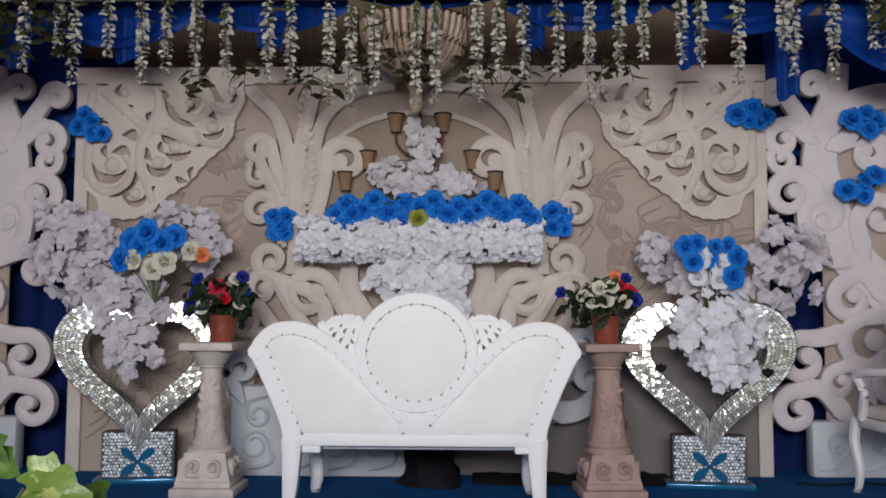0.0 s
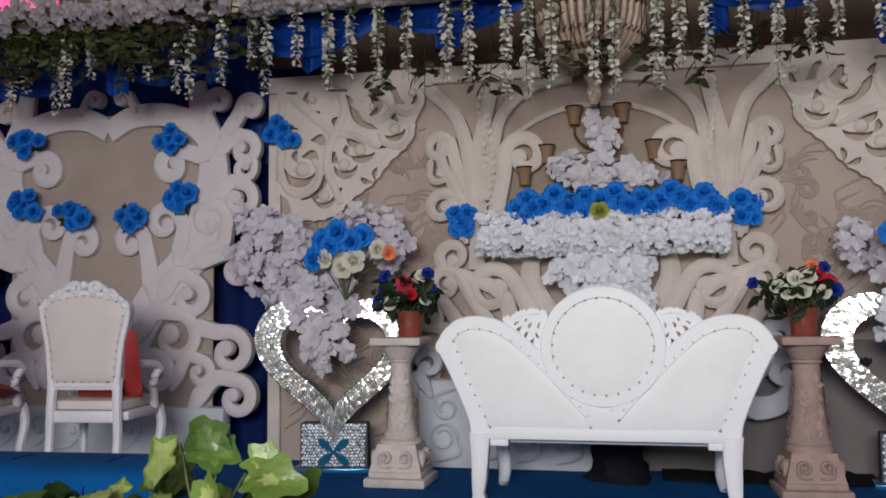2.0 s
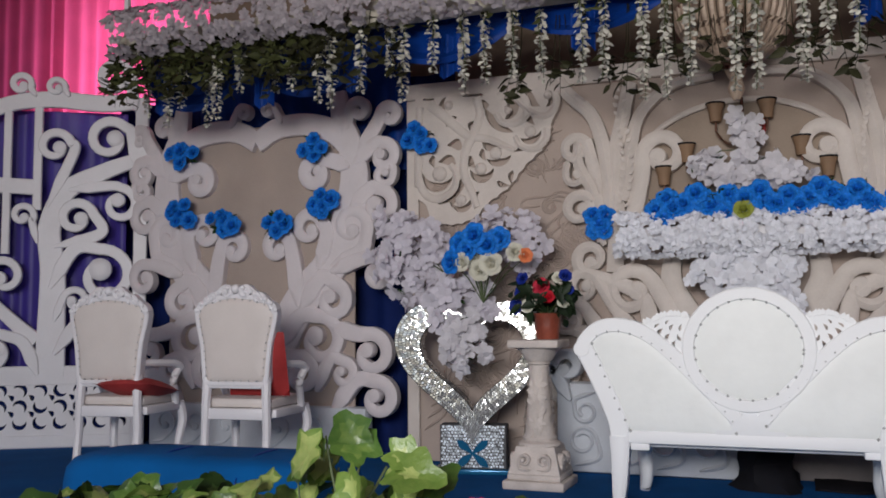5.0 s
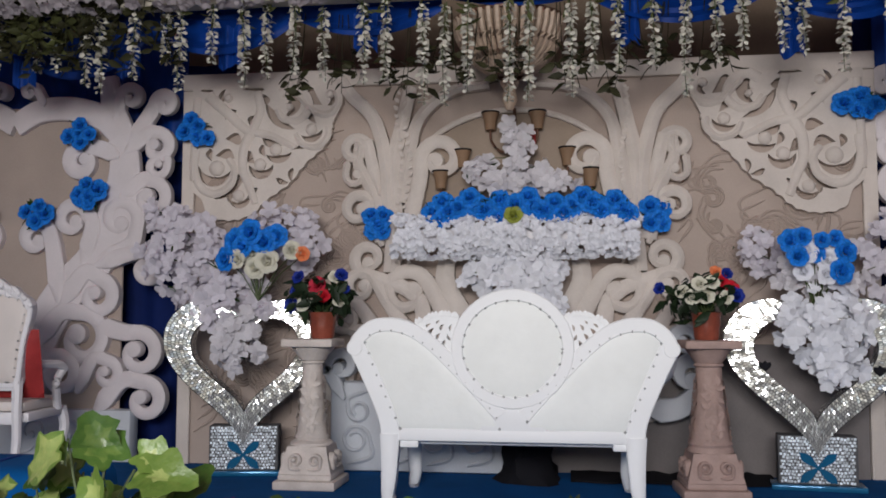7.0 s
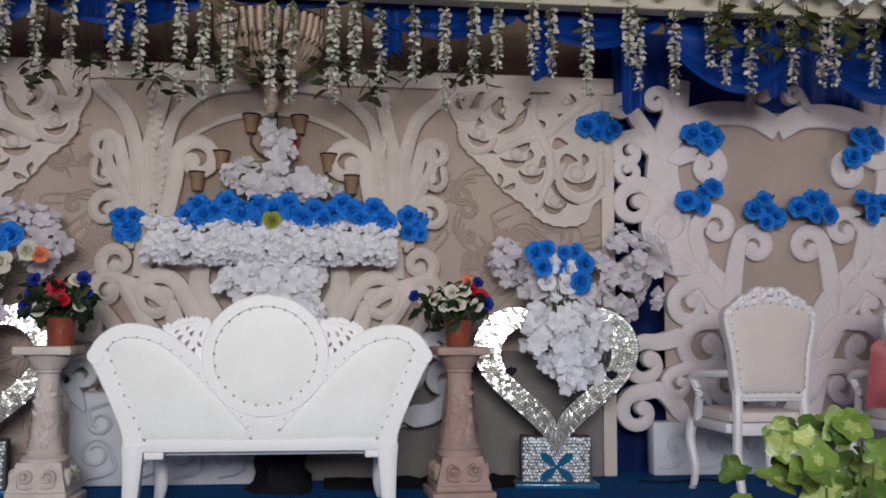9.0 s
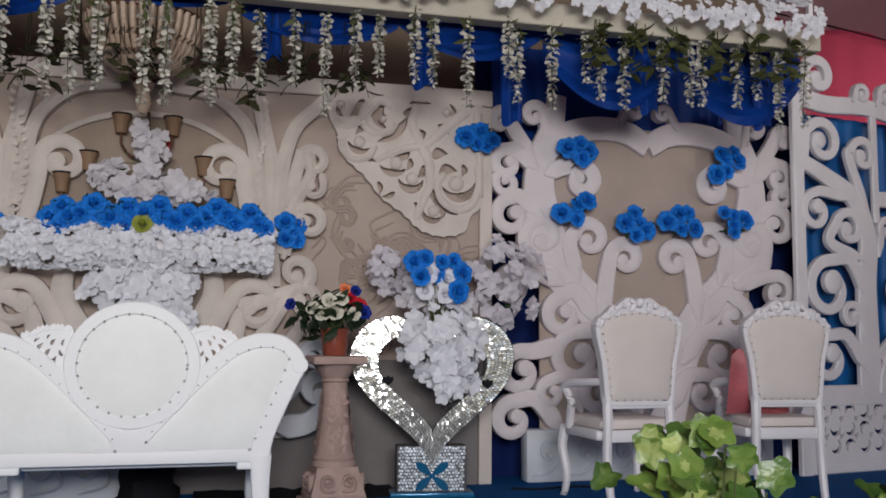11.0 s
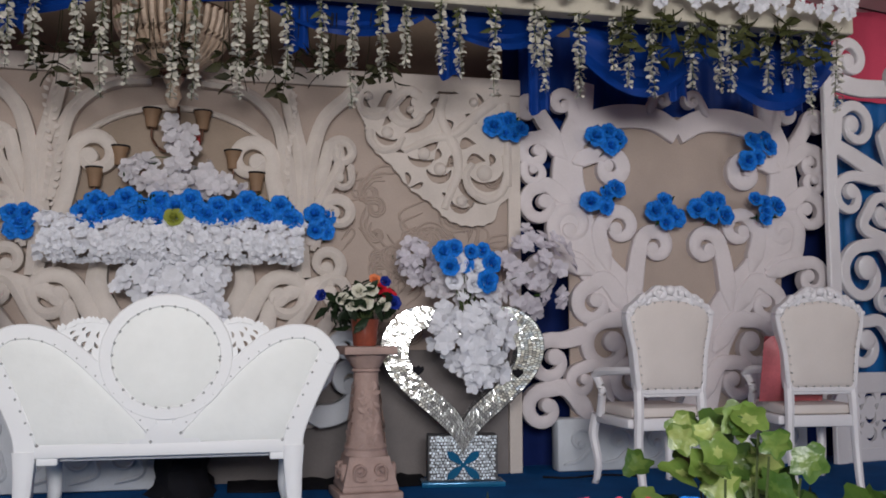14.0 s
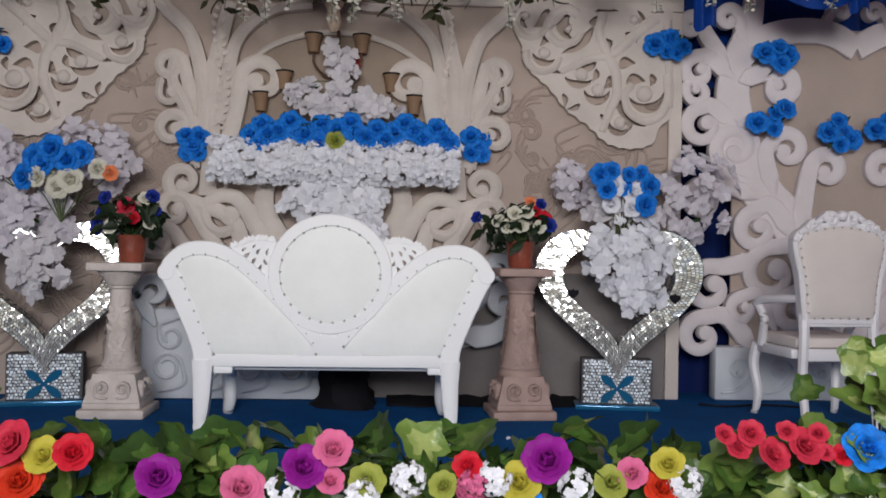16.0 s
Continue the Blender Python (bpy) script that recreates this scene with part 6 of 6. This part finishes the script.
ivy_plant(pose(-1.10, 2.25, 0), 92, 0.10, "variegated silk ivy with pale green lobed leaves", 501, (0.50, 0.14, 0), base=-0.1, up=0.64)
ivy_plant(pose(-1.06, 2.2, 0), 9, 0.12, "upright sprig of green silk ivy leaves", 504, (0.20, 0.05, 0), base=0.50, up=0.73)
ivy_plant(pose(1.18, 2.25, -0.03), 210, 0.085, "yellow green silk ivy spilling over the flower bed", 502, (0.37, 0.16, 0), base=-0.25, up=0.76)
ivy_plant(pose(1.33, 2.33, -0.03), 26, 0.10, "dark green silk ivy leaves", 503, (0.16, 0.08, 0), (LEAF, DARKLEAF), base=-0.2, up=0.77)


structure("planter", cube(-2.0, 2.0, 2.06, 2.5, -0.449, 0.22, bevel=0.02), DARKLEAF, "dark green planter box along the stage front", "planter")
rnd = random.Random(600)
for k in range(10):
    x = -1.8 + 0.4 * k
    ob = thing("hedge_foliage", pose(x, 2.28, 0.17), "mixed green silk leaves of the flower bed", "foliage", "flower bed foliage")
    for mt, count, sz in ((LEAF, 46, 0.115), (DARKLEAF, 50, 0.115), (PALELEAF, 22, 0.115)):
        bm = bmesh.new()
        for _ in range(count):
            p = Vector((rnd.uniform(-0.24, 0.24), rnd.uniform(-0.07, 0.20), rnd.uniform(0.0, 0.30)))
            d = Vector((rnd.uniform(-1, 1), rnd.uniform(-0.7, 0.3), rnd.uniform(0.1, 1.2)))
            ivy_leaf(bm, Matrix.Translation(p) @ turn_to(d, rnd), sz * rnd.uniform(0.7, 1.2), rnd)
        part("leaves", bm, mt, ob, kind="stuff").data.materials.append(VEIN[mt.name])


def bed_rose(x, z, r, mat, word, y=2.14):
    bm = bmesh.new()
    q = random.Random(int(x * 1000) + 7)
    rose(bm, turn_to((q.uniform(-0.3, 0.3), -0.9, 0.55), q), r * 0.86, q, 5)
    ob = tagged(part("silk_rose", bm, mat), word + " silk rose in the flower bed", "artificial flower", "flower bed roses")
    ob.matrix_world = pose(x, y, z)
    return ob


for x, z, r, mat, word in (
        (-0.714, 0.516, 0.042, CORAL, "coral red"), (-0.698, 0.44, 0.042, SCARLET, "scarlet"), (-0.651, 0.49, 0.035, YELLOW, "yellow"), (-0.593, 0.497, 0.035, REDPETAL, "dark red"), (-0.424, 0.448, 0.04, MAGENTA, "magenta purple"),
        (-0.255, 0.426, 0.04, PINK, "pink"), (-0.131, 0.469, 0.04, MAGENTA, "magenta purple"), (-0.071, 0.507, 0.035, PINK, "pink"), (-0.076, 0.441, 0.026, PINK, "pink"), (-0.001, 0.441, 0.033, LIME, "lime green"),
        (0.157, 0.432, 0.027, LIME, "lime green"), (0.206, 0.473, 0.027, REDPETAL, "dark red"), (0.313, 0.438, 0.039, YELLOW, "yellow"), (0.371, 0.486, 0.045, MAGENTA, "magenta purple"), (0.508, 0.438, 0.033, LIME, "lime green"),
        (0.55, 0.457, 0.03, PINK, "pink"), (0.626, 0.478, 0.031, YELLOW, "yellow"), (0.615, 0.429, 0.035, SCARLET, "scarlet"), (0.746, 0.54, 0.02, CORAL, "coral red"), (0.801, 0.543, 0.026, CORAL, "coral red"),
        (0.775, 0.514, 0.024, CORAL, "coral red"), (0.85, 0.498, 0.033, CORAL, "coral red"), (0.879, 0.548, 0.02, CORAL, "coral red"), (0.919, 0.517, 0.035, CORAL, "coral red"), (0.947, 0.544, 0.02, CORAL, "coral red"),
        (0.962, 0.503, 0.018, CORAL, "coral red"), (1.002, 0.498, 0.021, REDPETAL, "dark red"), (1.051, 0.512, 0.045, BLUEROSE, "bright blue"), (0.333, 0.405, 0.024, BLUEROSE, "bright blue"), (-0.837, 0.453, 0.04, SCARLET, "scarlet"),
        (1.184, 0.47, 0.038, PINK, "pink")):
    bed_rose(x, z, r, mat, word)
for x, z in ((0.083, 0.449), (0.218, 0.433), (0.261, 0.451), (0.431, 0.435), (0.659, 0.441), (-0.174, 0.418), (-0.011, 0.411)):
    bm = bmesh.new()
    q = random.Random(int(x * 999))
    for _ in range(26):
        v = ball_point(q).normalized()
        v.y = -abs(v.y)
        blossom(bm, Matrix.Translation(v * 0.032) @ turn_to(v, q), 0.014, q, 5)
    tagged(part("hydrangea_head", bm, PINK if x == 0.218 else WHITEPETAL), "small round silk hydrangea head in the flower bed", "artificial flower", "flower bed hydrangeas").matrix_world = pose(x, 2.13, z)

orchid_cluster(pose(6.25, 6.93, 0), [((0.0, 0.0, 0.5), (0.25, 0.10, 0.45), 40), ((0.0, 0.0, 1.35), (0.30, 0.10, 0.45), 70), ((-0.05, 0.0, 2.0), (0.28, 0.10, 0.35), 60)],
               0.07, "pale pink silk blossoms against the red curtain", 36, PALEPINK)

# ---- small litter on the carpet ----
def fallen_petal(m):
    bm = bmesh.new()
    petal(bm, Matrix.Identity(4), 0.03, 0.028, 0.006, 3)
    ob = tagged(part("fallen_petal", bm, WHITEPETAL), "small white silk petal fallen on the blue carpet", "petal", "fallen petals")
    ob.matrix_world = m


rnd = random.Random(700)
for x, y in ((0.62, 4.75), (0.92, 4.85), (1.75, 4.85), (0.16, 4.45), (-0.55, 4.6), (1.35, 4.4), (2.1, 4.6)):
    fallen_petal(pose(x, y, 0.004, 0, -10, rnd.uniform(0, 360)))


def cable(pts, label):
    bm = bmesh.new()
    tube(bm, spline(pts, 6), 0.007, 0.007, 6)
    tagged(part("cable", bm, BLACK), label, "cable", "floor cables")


cable([(4.0, 6.90, 3.78), (5.2, 6.89, 3.63), (6.4, 6.89, 3.47), (8.2, 6.90, 3.24)], "thin black cable strung along the tent roof edge")
cable([(0.05, 5.75, 0.008), (0.25, 5.70, 0.008), (0.42, 5.82, 0.008), (0.55, 5.75, 0.008), (0.62, 5.88, 0.008)], "thin black cable lying on the carpet behind the sofa")
cable([(1.95, 5.85, 0.008), (2.1, 5.78, 0.008), (2.35, 5.84, 0.008), (2.6, 5.74, 0.008)], "thin black cable along the foot of the screen")
